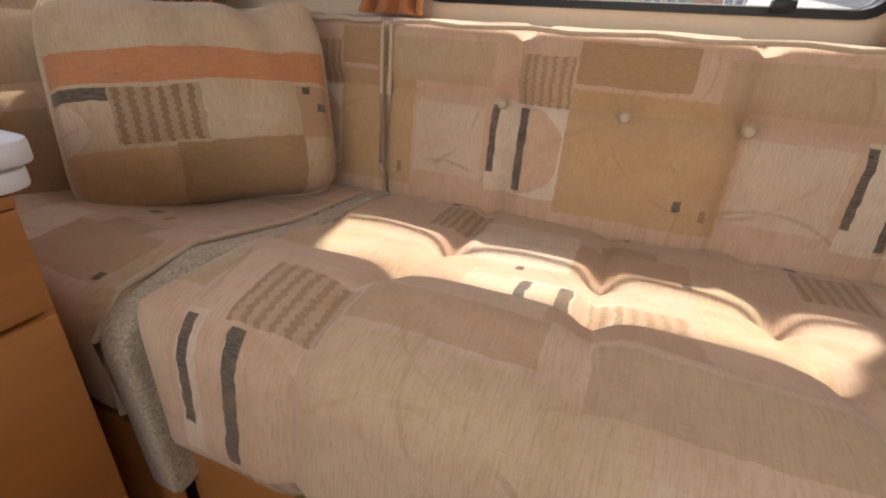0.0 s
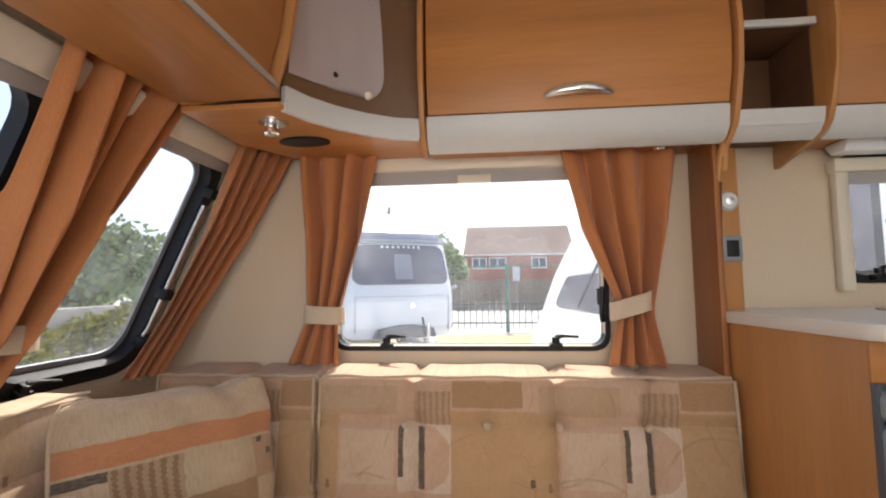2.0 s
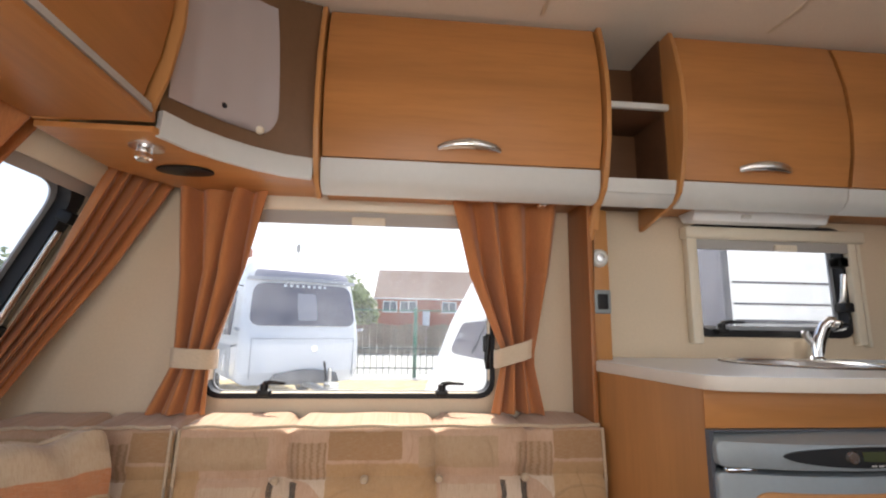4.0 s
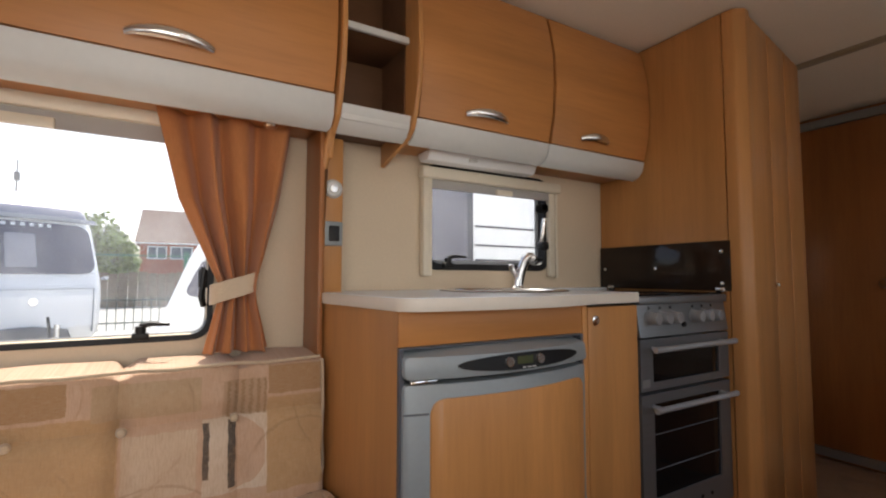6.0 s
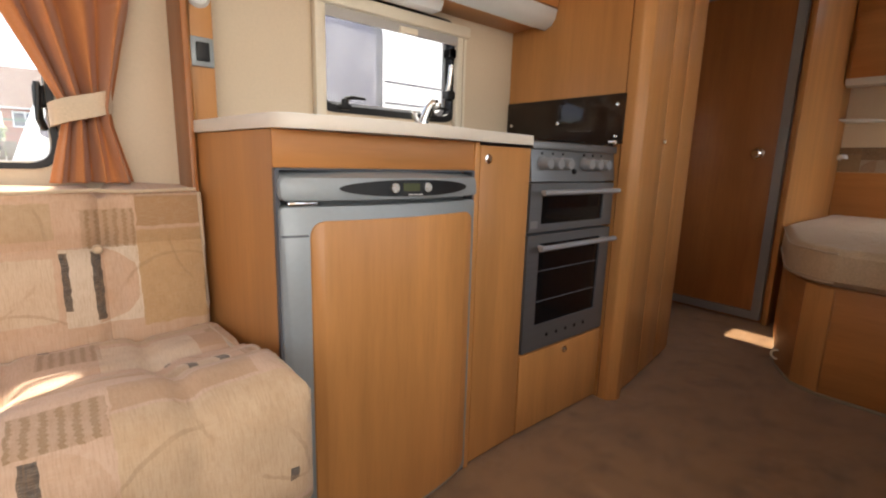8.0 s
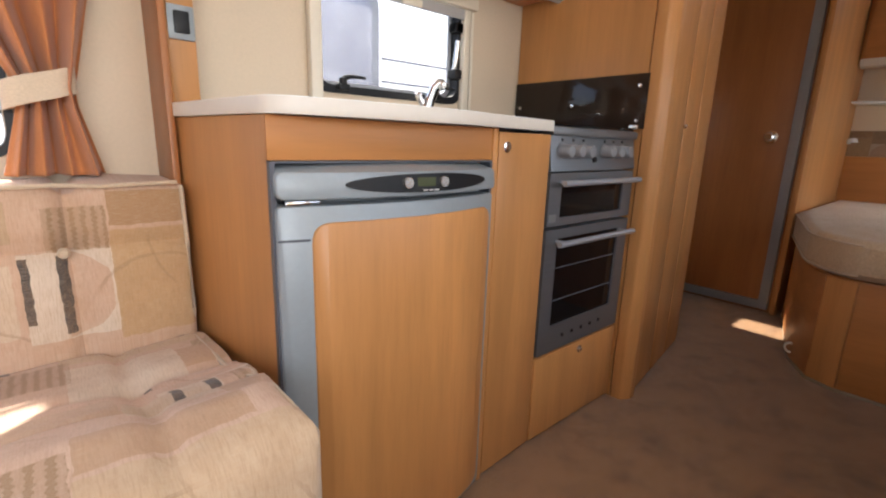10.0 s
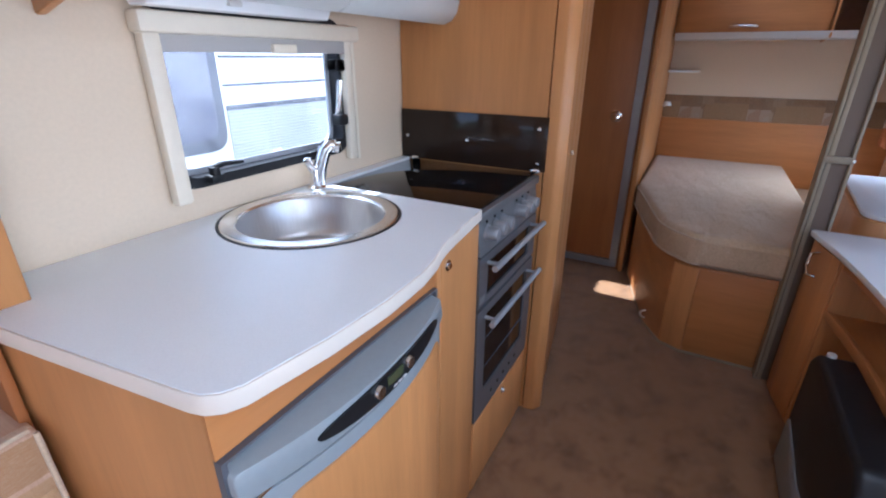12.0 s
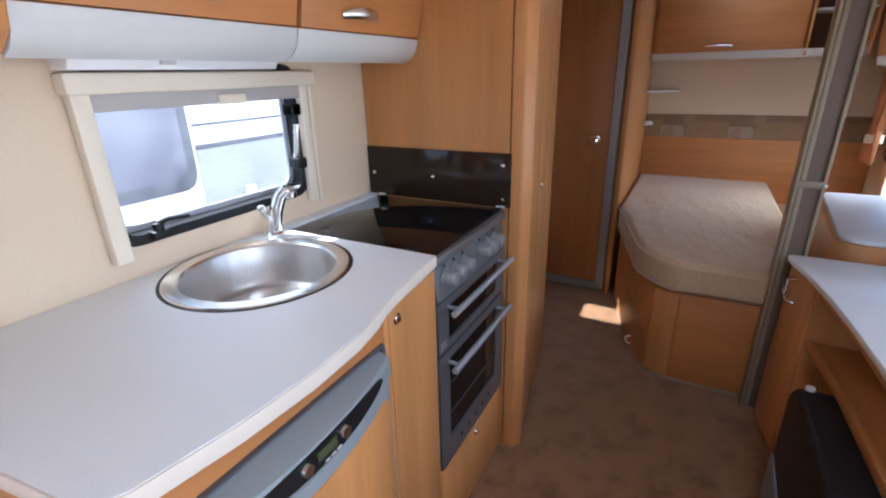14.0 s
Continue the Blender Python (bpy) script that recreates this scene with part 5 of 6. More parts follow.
oven_door("grill_door", 0.678, 0.826, 1.462, 1.803, 0.700, 0.800, 0.800)
od = oven_door("oven_door", 0.288, 0.668, 1.462, 1.803, 0.372, 0.640, 0.632)
for i in range(5):
    part("marking", lathe([(0, 0.002), (0.006, 0.002), (0.006, 0)], (1.53 + i * 0.052, OY - 0.002, 0.330), "y", 12), M_BLACK, od)
for z in (0.45, 0.55):
    part("oven_shelf", tube([(1.47, OY + 0.003, z), (1.795, OY + 0.003, z)], 0.0016, 6), M_DARKGEL, od, "wire shelf behind the glass")
part("rating_plate", box(1.412, 1.445, OY - 0.0035, OY - 0.001, 0.690, 0.712, 0), M_GREYTRIM, od)
dr = thing("base_cabinet", (1.63, 2.55, 0), "low cherry cabinet under the cooker", "cabinet")
part("front", box(1.404, 1.860, OY - 0.002, OY + 0.018, 0.012, 0.280, 0.003), M_WOODZ, dr)
part("box", box(1.410, 1.855, OY + 0.02, 2.9, 0.0, 0.276, 0.001), M_WOODZ, dr)
push_knob(dr, 1.634, OY - 0.002, 0.254)
sp = thing("splashback", (1.865, 2.77, 0.957), "smoked black glass splashback behind the hob", "splashback")
part("glass", box(1.860, 1.868, 2.503, 3.045, 0.960, 1.132, 0.002), M_SPLASH, sp)
for y, z in ((2.53, 0.985), (2.53, 1.095), (3.02, 1.04), (2.78, 1.04)):
    part("screw", lathe([(0, 0.003), (0.006, 0.002), (0.007, 0)], (1.860, y, z), "-x", 14), M_CHROME, sp)
part("hinge", box(1.842, 1.861, 2.515, 2.545, 0.957, 0.972, 0.003), M_SATIN, sp)
part("hinge", box(1.842, 1.861, 2.965, 2.995, 0.957, 0.972, 0.003), M_SATIN, sp)

kl = thing("strip_light", (1.16, 2.99, 1.41), "white strip light under the locker", "lamp")
part("housing", prism(rounded([(2.925, 1.416), (2.945, 1.384), (2.995, 1.384), (3.02, 1.416)], 0.006, 3), 0.945, 1.395, "x", 0.003), M_WHITE, kl)
part("switch", box(1.10, 1.13, 2.928, 2.940, 1.392, 1.404, 0.002), M_TRIM, kl)

# ---- wardrobe ----
wd = thing("wardrobe", (2.2, 2.75, 0), "tall cherry wardrobe with folding door beside the cooker", "wardrobe")
part("side_panel", prism([(1.869, WALL - 0.004), (1.869, 2.512), (1.885, 2.512), (1.885, WALL - 0.004)], 0.0, CEIL - 0.004, "z", 0.002), M_WOODZ, wd)
part("corner_post", prism(rounded([(1.866, 2.508), (1.872, 2.470), (1.905, 2.448), (1.944, 2.452), (1.944, 2.50), (1.90, 2.512)], [0.004, 0.02, 0.02, 0.012, 0.004, 0.004], 4), 0.0, CEIL - 0.004, "z", 0.002), M_WOODZ, wd)
A, B = Vector((1.948, 2.462)), Vector((2.575, 2.565))
nrm = Vector((-(B - A).y, (B - A).x)).normalized()
for i in range(3):
    p, q = A.lerp(B, i / 3 + 0.004), A.lerp(B, (i + 1) / 3 - 0.004)
    part("door_leaf", prism(rounded([tuple(p), tuple(q), tuple(q + nrm * 0.018), tuple(p + nrm * 0.018)], 0.004, 3), 0.015, CEIL - 0.006, "z", 0.003), M_WOODZ, wd)
part("carcass", prism([(1.95, 2.50), (2.575, 2.60), (2.575, WALL - 0.004), (1.95, WALL - 0.004)], 0.0, CEIL - 0.004, "z", 0.002), M_WOODZ, wd)
part("knob", lathe([(0, 0.014), (0.007, 0.012), (0.009, 0.004), (0.005, 0)], (2.14, 2.493, 0.98), "y", 16), M_SATIN, wd)
for x in (0.432, 1.130):
    single("ceiling_strip", box(x - 0.006, x + 0.006, NEAR + 0.002, 2.79, CEIL - 0.003, CEIL + 0.002, 0.001), M_CREAM, "cream ceiling joint strip", "trim", kind="structure")
single("ceiling_strip", box(2.56, 2.60, NEAR, 2.60, CEIL - 0.014, CEIL + 0.002, 0.003), M_POSTEDGE, "taupe ceiling joint strip", "trim", kind="structure")

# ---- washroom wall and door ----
# partition and door leaf take the shade-toned cherry
single("partition_washroom", box(3.44, 3.47, 2.40, WALL, 0, CEIL - 0.002, 0.002), M_SHADEWOOD, "cherry washroom partition, its shade put into the colour", "wall", kind="structure")
single("partition_bed", box(3.40, REAR, 2.372, 2.398, 0, CEIL - 0.002, 0.003), M_WOODZ, "cherry partition between washroom and bed", "wall", kind="structure")
wdn = thing("door_1", (3.43, 2.70, 0.03), "cherry washroom door in a grey metal frame, closed", "door", kind="structure")
part("frame", ring_frame(rounded(rect(2.415, 2.985, 0.02, 1.905), 0.004, 2), rounded(rect(2.46, 2.945, 0.065, 1.86), 0.004, 2), 3.405, 3.439, "x"), M_GREYTRIM, wdn, "grey metal door frame")
part("leaf", box(3.420, 3.438, 2.461, 2.944, 0.066, 1.859, 0.003), M_SHADEWOOD, wdn)
part("door_handle", lathe([(0, 0.058), (0.018, 0.056), (0.026, 0.045), (0.023, 0.030), (0.011, 0.022), (0.011, 0.008), (0.034, 0.005), (0.034, 0)], (3.420, 2.548, 0.978), "-x", 24), M_CHROME, wdn, "round chrome door knob")

# ---- bed ----
bd = thing("bed", (3.5, 1.75, 0), "fixed bed with beige mattress on a curved cherry base", "bed")
BASE = rounded([(2.600, 1.52), (2.600, 1.985), (2.640, 2.072), (2.800, 2.168), (3.40, 2.335), (REAR - 0.004, 2.365), (REAR - 0.004, 1.52)], [0.0, 0.02, 0.03, 0.15, 0.1, 0, 0], 6)
part("base", prism(BASE, 0.0, 0.445, "z", 0.003), M_WOODY, bd)
part("end_panel", box(2.592, 2.5985, 1.56, 1.972, 0.02, 0.440, 0.002), M_WOODY, bd)
part("corner_post", prism(rounded([(2.592, 1.978), (2.634, 2.076), (2.640, 2.070), (2.599, 1.976)], 0.002, 2), 0.014, 0.440, "z", 0.001), M_WOODZ, bd)
part("side_panel", prism([(2.642, 2.079), (2.80, 2.1745), (3.38, 2.335), (3.38, 2.330), (2.80, 2.169), (2.642, 2.074)], 0.014, 0.440, "z", 0.001), M_WOODX, bd)
part("skirting", prism([(x - 0.006 if x < 3 else x, y + 0.006 if y > 1.3 else y) for x, y in BASE], 0.0, 0.012, "z", 0.002), M_POSTEDGE, bd, "pale floor trim")
MAT = rounded([(2.575, 1.52), (2.575, 2.02), (2.70, 2.165), (3.40, 2.360), (REAR - 0.004, 2.366), (REAR - 0.004, 1.52)], [0.0, 0.10, 0.3, 0.1, 0, 0], 10)


def mattress(outline, z0, z1):
    bm = prism(outline, z0, z1, "z", 0.036, 6)
    for v in bm.verts:
        if z0 + 0.02 < v.co.z < z1 - 0.02:
            v.co.x -= 0.006
    return bm


mt = part("mattress", mattress(MAT, 0.448, 0.600), M_MATTRESS, bd, "beige woven mattress")
for z in (0.468, 0.580):
    part("piping", tube([(x - 0.001, y + 0.001, z) for x, y in MAT[1:-2]], 0.005, 8), M_PIPING, mt, "cream corded edge")
part("vent", lathe([(0.016, 0.002), (0.022, 0.004), (0.026, 0.0)], (2.780, 2.166, 0.062), "-x", 20), M_CREAM, bd, "round cream cable vent")
hb = thing("headboard", (REAR - 0.02, 1.7, 0.5), "cherry headboard with a patchwork fabric strip", "headboard")
part("board", box(REAR - 0.02, REAR - 0.001, NEAR, 2.371, 0.45, 0.888, 0.003), M_WOODY, hb)
hs = bmesh.new()
uvl = hs.loops.layers.uv.new("map")
f = hs.faces.new([hs.verts.new(p) for p in ((REAR - 0.012, NEAR, 0.889), (REAR - 0.012, 2.371, 0.889), (REAR - 0.012, 2.371, 1.05), (REAR - 0.012, NEAR, 1.05))])
for lp in f.loops:
    lp[uvl].uv = (lp.vert.co.y, 1.05 - lp.vert.co.z)
ext = bmesh.ops.extrude_face_region(hs, geom=hs.faces[:])
bmesh.ops.translate(hs, vec=(0.011, 0, 0), verts=[g for g in ext["geom"] if isinstance(g, bmesh.types.BMVert)])
part("fabric_strip", hs, M_HEADSTRIP, hb, "brown patchwork fabric strip")
cl = thing("corner_shelf", (4.33, 2.33, 1.21), "small grey quarter-round corner shelf", "shelf")
part("board", prism([(REAR - 0.001, 2.371)] + [(REAR - 0.001 - 0.20 * math.cos(radians(a)), 2.371 - 0.20 * math.sin(radians(a))) for a in range(0, 91, 10)], 1.208, 1.222, "z", 0.003), M_TRIM, cl)
rl = thing("reading_light", (4.38, 2.36, 0.975), "small white wall light by the bed", "lamp")
part("shade", lathe([(0, 0.03), (0.022, 0.026), (0.032, 0.0), (0.0, 0.0)], (4.40, 2.345, 0.975), "z", 16), M_WHITE, rl)
part("wall_plate", box(4.38, 4.42, 2.352, 2.371, 0.965, 1.0, 0.003), M_TRIM, rl)
bk = thing("overhead_locker", (4.3, 1.9, 1.42), "cherry overhead locker above the bed, closed", "locker", "overhead lockers")
part("body", box(4.20, REAR - 0.001, 1.525, 2.368, 1.435, CEIL - 0.004, 0.002), M_WOODY, bk)
BD = [(4.188, 1.46), (4.172, 1.56), (4.168, 1.68), (4.176, 1.80), (4.190, 1.84)]
bdo = part("door", prism([(a, b) for a, b in BD] + [(a + 0.014, b) for a, b in BD][::-1], 1.535, 2.345, "y", 0.003), M_WOODY, bk)
part("trim", prism([(4.182, 1.458), (4.196, 1.418), (4.25, 1.410), (4.25, 1.434), (4.20, 1.456)], 1.22, 2.36, "y", 0.001), M_TRIM, bk, "pale grey trim strip")
part("handle", tube([(4.178 - 0.024 * math.sin(math.pi * i / 12) ** 0.6, 1.90 + 0.15 * i / 12, 1.492) for i in range(13)], 0.008, 10), M_SATIN, bdo, "chrome bow handle")
part("end_panel", prism(rounded([(REAR - 0.002, CEIL - 0.006), (4.19, CEIL - 0.006), (4.160, 1.70), (4.166, 1.56), (4.19, 1.42), (REAR - 0.002, 1.40)], 0.008, 3), 1.508, 1.521, "y", 0.003), M_WOODZ, bk)
on = thing("open_shelf", (4.3, 1.3, 1.42), "open shelf niche beside the bed locker", "shelf")
part("back_panel", box(REAR - 0.02, REAR - 0.001, 1.22, 1.507, 1.43, CEIL - 0.004, 0.001), M_NICHESHADE, on)
for z in (1.435, 1.66):
    part("shelf_board", box(4.20, REAR - 0.021, 1.22, 1.507, z, z + 0.014, 0.002), M_TRIM, on, "pale grey shelf")
part("end_panel", box(4.18, REAR - 0.001, 1.205, 1.219, 1.42, CEIL - 0.004, 0.003), M_WOODZ, on)

# ---- divider post, dresser and heater ----
dp = thing("divider_post", (2.575, 1.64, 0), "taupe folding divider post with pale edges and clasp", "post")
part("core", box(2.545, 2.60, 1.602, 1.670, 0.0, CEIL - 0.004, 0.004), M_POST, dp)
for y in (1.6755, 1.5965):
    part("edge_strip", box(2.535, 2.605, y - 0.0055, y + 0.0055, 0.0, CEIL - 0.004, 0.003), M_POSTEDGE, dp, "pale edge strip")
part("edge_strip", box(2.538, 2.544, 1.652, 1.668, 0.0, CEIL - 0.004, 0.002), M_POSTEDGE, dp, "pale edge strip")
part("clasp", box(2.528, 2.546, 1.595, 1.682, 0.958, 0.982, 0.004), M_POSTEDGE, dp, "pale clasp")
part("clasp_pin", lathe([(0, 0.006), (0.006, 0.004), (0.007, 0)], (2.528, 1.595, 0.97), "-x", 12), M_CHROME, dp)
de = thing("dresser", (2.1, 1.3, 0), "cherry dresser with white top, drawer and open niche", "dresser")
TOP = [(2.520, NEAR + 0.003), (2.520, 1.640), (2.506, 1.652), (2.43, 1.640), (2.30, 1.612), (2.15, 1.590), (1.98, 1.572), (1.80, 1.560), (1.55, 1.552), (1.55, NEAR + 0.003)]
part("top", prism(TOP, 0.690, 0.712, "z", 0.004), M_WORKTOP, de, "pale grey laminate top")
part("end_cabinet", prism([(2.515, NEAR + 0.004), (2.515, 1.632), (2.43, 1.622), (2.27, 1.590), (2.27, NEAR + 0.004)], 0.0, 0.688, "z", 0.003), M_WOODZ, de)
df = part("door", prism(rounded([(2.500, 1.636), (2.43, 1.628), (2.285, 1.598), (2.285, 1.593), (2.43, 1.622), (2.500, 1.630)], 0.001, 2), 0.02, 0.68, "z", 0.001), M_WOODZ, de)
part("handle", tube([(2.42, 1.626, 0.655), (2.415, 1.650, 0.650), (2.410, 1.656, 0.61), (2.405, 1.650, 0.575), (2.402, 1.624, 0.570)], 0.006, 10), M_SATIN, df, "satin chrome bow handle")
part("niche_floor", prism([(2.27, NEAR + 0.1), (2.27, 1.588), (2.15, 1.570), (1.98, 1.552), (1.55, 1.535), (1.55, NEAR + 0.1)], 0.482, 0.497, "z", 0.002), M_WOODX, de)
part("niche_back", box(1.55, 2.27, 1.10, 1.12, 0.0, 0.688, 0.001), M_WOODX, de)
part("rail", prism([(2.27, 1.588), (2.15, 1.570), (1.98, 1.552), (1.55, 1.535), (1.55, 1.52), (1.98, 1.537), (2.15, 1.555), (2.27, 1.573)], 0.655, 0.688, "z", 0.002), M_WOODX, de)
part("rail", prism([(2.27, 1.590), (2.15, 1.572), (1.98, 1.554), (1.55, 1.537), (1.55, 1.52), (1.98, 1.537), (2.15, 1.555), (2.27, 1.573)], 0.470, 0.503, "z", 0.002), M_WOODX, de)
he = thing("heater", (1.95, 1.58, 0), "black gas fire with curved top and silver front", "heater")
HT = rounded([(2.060, 0.012), (2.060, 0.42), (2.015, 0.470), (1.525, 0.470), (1.480, 0.42), (1.480, 0.012)], [0.0, 0.05, 0.05, 0.05, 0.05, 0.0], 6)
part("case", prism(HT, 1.52, 1.645, "y", 0.018, 4), M_BLACK, he, "black moulded case")
part("grille", prism(rounded([(2.040, 0.02), (2.040, 0.20), (1.770, 0.15), (1.500, 0.20), (1.500, 0.02)], [0, 0.02, 0.2, 0.02, 0], 6), 1.643, 1.651, "y", 0.003), M_SILVER, he, "silver front grille")
part("knob", lathe([(0, 0.466), (0.013, 0.466), (0.012, 0.478), (0, 0.480)], (2.010, 1.610, 0.0), "z", 16), M_TRIM, he)
bs = thing("bedside_shelf", (2.85, 1.2, 0.6), "white-topped bedside shelf with cherry edge", "shelf")
part("top", prism(rounded([(2.62, NEAR + 0.003), (2.62, 1.49), (3.45, 1.41), (3.45, NEAR + 0.003)], [0, 0.09, 0.06, 0], 6), 0.745, 0.762, "z", 0.004), M_WORKTOP, bs, "white laminate top")
part("body", prism(rounded([(2.612, NEAR + 0.004), (2.612, 1.508), (3.46, 1.425), (3.46, NEAR + 0.004)], [0, 0.09, 0.06, 0], 6), 0.0, 0.744, "z", 0.004), M_WOODZ, bs)
window("window_6", 3.34, 4.22, 0.82, 1.32, Matrix(((1, 0, 0, 0), (0, -1, 0, NEAR), (0, 0, 1, 0), (0, 0, 0, 1))), (3.5, 4.05), (), (3.78, NEAR, 0.82), "bedside window with black seal")
curtain("curtain", [(0, (4.06, 1.07, 1.36), (4.36, 1.07, 1.36), 1.0), (0.7, (4.16, 1.07, 0.99), (4.30, 1.07, 0.99), 0.9), (1.0, (4.10, 1.08, 0.80), (4.34, 1.08, 0.80), 0.8)], (0, 1, 0), 4.0, 0.022,
        "rust curtain tied back beside the bedside window", ((4.17, 1.07, 0.945), (4.30, 1.07, 0.935), 0.05, 0.036, 0.0), 3.3)
sl = thing("overhead_locker", (3.4, 1.1, 1.38), "cherry overhead locker beside the bed, closed", "locker", "overhead lockers")
part("body", box(2.62, 4.176, NEAR + 0.003, 1.165, 1.385, CEIL - 0.004, 0.002), M_WOODX, sl)
SD = [(1.178, 1.405), (1.194, 1.52), (1.198, 1.66), (1.192, 1.80), (1.178, 1.90)]
for x0, x1 in ((2.626, 3.396), (3.402, 4.172)):
    d = part("door", prism([(a, b) for a, b in SD] + [(a - 0.012, b) for a, b in SD][::-1], x0, x1, "x", 0.002), M_WOODX, sl)
    part("handle", tube([((x0 + x1) / 2 - 0.075 + 0.15 * i / 12, 1.184 + 0.022 * math.sin(math.pi * i / 12) ** 0.6, 1.445) for i in range(13)], 0.008, 10), M_SATIN, d, "chrome bow handle")
part("trim", prism([(1.180, 1.402), (1.172, 1.355), (1.130, 1.345), (1.130, 1.383), (1.164, 1.402)], 2.62, 4.176, "x", 0.001), M_TRIM, sl, "pale grey trim strip")
bb = thing("window_blind", (3.78, NEAR, 1.29), "grey blind cassette over the bedside window", "blind")
part("cassette", box(3.30, 4.40, NEAR + 0.003, 1.05, 1.335, 1.372, 0.006), M_CREAM, bb)
part("blind_strip", box(3.34, 4.38, NEAR + 0.006, 1.03, 1.270, 1.333, 0.004), M_BLIND, bb, "grey rolled blind")

# unseen rooflight above and behind the camera, added for the overhead fill lamp
rf = thing("rooflight", (0.75, 1.55, CEIL), "unseen cream rooflight frame added around the overhead fill lamp", "rooflight", kind="structure")
part("frame", ring_frame(rounded(rect(0.52, 0.98, 1.32, 1.78), 0.02, 3), rounded(rect(0.57, 0.93, 1.37, 1.73), 0.02, 3), CEIL - 0.012, CEIL + 0.04, "z"), M_CREAM, rf)

rf2 = thing("rooflight", (3.91, 1.82, CEIL), "clear rooflight over the bed", "rooflight", kind="structure")
part("frame", ring_frame(rounded(rect(3.68, 4.14, 1.51, 2.14), 0.02, 3), rounded(rect(3.73, 4.09, 1.56, 2.09), 0.02, 3), CEIL - 0.012, CEIL + 0.04, "z"), M_CREAM, rf2)

# ---- outside ----
GROUND = -0.55


def yard():
    n = Net("yard_tarmac")
    co = n.coord()
    a, b = n.noise(co, 60, 3, 0.7), n.noise(co, 0.6, 4)
    c = n.mix(a, (0.27, 0.265, 0.255), (0.46, 0.45, 0.43))
    c = n.mix(n.math("MULTIPLY", n.ramp(b, 0.45, 0.65), 0.5), c, (0.42, 0.39, 0.34))
    n.bump(a, 0.5, 0.01)
    return n.set(color=c, rough=0.95)


def leafy(name, base):
    n = Net(name)
    g = n.t.nodes.new("ShaderNodeNewGeometry").outputs["Random Per Island"]
    c = n.mix(g, scaled(base, 0.5), scaled(base, 1.7))
    return n.set(color=c, rough=0.7, spec=0.2)


M_YARD = yard()
M_GRASS = plain("verge_gravel", (0.36, 0.29, 0.15), 0.95, 0, 30, 0.5, 0.6)
M_LEAF = leafy("leaf_green", (0.19, 0.25, 0.09))
M_LEAFY = leafy("leaf_yellow", (0.26, 0.24, 0.04))
M_BARK = plain("bark", (0.10, 0.075, 0.05), 0.9, 0, 30, 0.4, 0.6)
M_BRICK = plain("red_brick", (0.36, 0.12, 0.07), 0.85, 0, 9, 0.25, 0.2)
M_TILES = plain("brown_roof_tiles", (0.20, 0.125, 0.095), 0.85, 0, 8, 0.2, 0.3)
M_FENCE = plain("fence_boards", (0.22, 0.17, 0.12), 0.9, 0, 12, 0.3, 0.3)
M_RAIL = plain("green_railing", (0.035, 0.06, 0.045), 0.5, 0, 20, 0.2, 0.1)
M_GREENPOST = plain("green_post", (0.05, 0.20, 0.13), 0.5, 0, 20, 0.15, 0.05)
M_CONC = plain("grey_wall", (0.33, 0.31, 0.29), 0.9, 0, 14, 0.15, 0.3)
M_PANEG = plain("house_glass", (0.10, 0.13, 0.17), 0.08, 0, 2, 0.4, 0.0)
M_UPVC = plain("white_upvc", (0.75, 0.76, 0.78), 0.4, 0, 20, 0.04, 0.02)
single("ground", box(-300, 300, -300, 400, GROUND - 0.2, GROUND, 0), M_YARD, "grey tarmac and gravel yard reaching the horizon", "ground", kind="structure")
single("verge", box(-20, 26, 13.2, 16.0, GROUND - 0.05, GROUND + 0.03, 0.01), M_GRASS, "sandy yellow gravel verge with weeds", "ground", kind="structure")


def turned(x, y, deg):
    return Matrix.Translation((x, y, 0)) @ Matrix.Rotation(radians(deg), 4, "Z")


def parked_caravan(name, m, prof, x0, x1, label, curve, deco, lift=0.0):
    """A white touring caravan: a side profile in (y, z), front towards -y, pulled across its width."""
    loc = m.translation
    c = thing(name, (loc.x, loc.y, GROUND), label, "caravan", "parked caravans")

    def put(nm, bm, mat, lb="", parent=None):
        for i in range(1, 8 if curve else 1):
            bmesh.ops.bisect_plane(bm, geom=bm.verts[:] + bm.edges[:] + bm.faces[:], plane_co=(x0 + (x1 - x0) * i / 8, 0, 0), plane_no=(1, 0, 0), dist=1e-5)
        for v in bm.verts:
            if v.co.y < 1.3 and curve:
                v.co.y += curve * (v.co.x / 1.12) ** 2 * min(1, (1.3 - v.co.y) / 1.3)
        for v in bm.verts:
            if curve and v.co.z > 0.6:
                v.co.x *= 1 - 0.20 * min(1, (v.co.z - 0.6) / 1.5) ** 2
        bm.transform(m @ Matrix.Translation((0, 0, 0 if nm in ("wheel", "rim", "jockey_wheel") else lift)))
        return part(nm, bm, mat, parent or c, lb)
    put("body", prism(rounded(prof, 0.06, 4), x0, x1, "x", 0.19 if curve else 0.05, 6), M_WHITE, "white gelcoat body")
    deco(put, x0, x1)
    for x in (x0 + 0.02, x1 - 0.22):
        w = put("wheel", lathe([(0, 0.2), (0.15, 0.2), (0.30, 0.19), (0.32, 0.15), (0.32, 0.04), (0.29, 0.0), (0, 0.0)], (x, 3.2, GROUND + 0.32), "x", 28), M_RUBBER)
        put("rim", lathe([(0, 0.03), (0.17, 0.0), (0.19, 0.02), (0.19, 0.0), (0, -0.01)], (x, 3.2, GROUND + 0.32), "x", 24), M_SATIN, "", w)
    return c


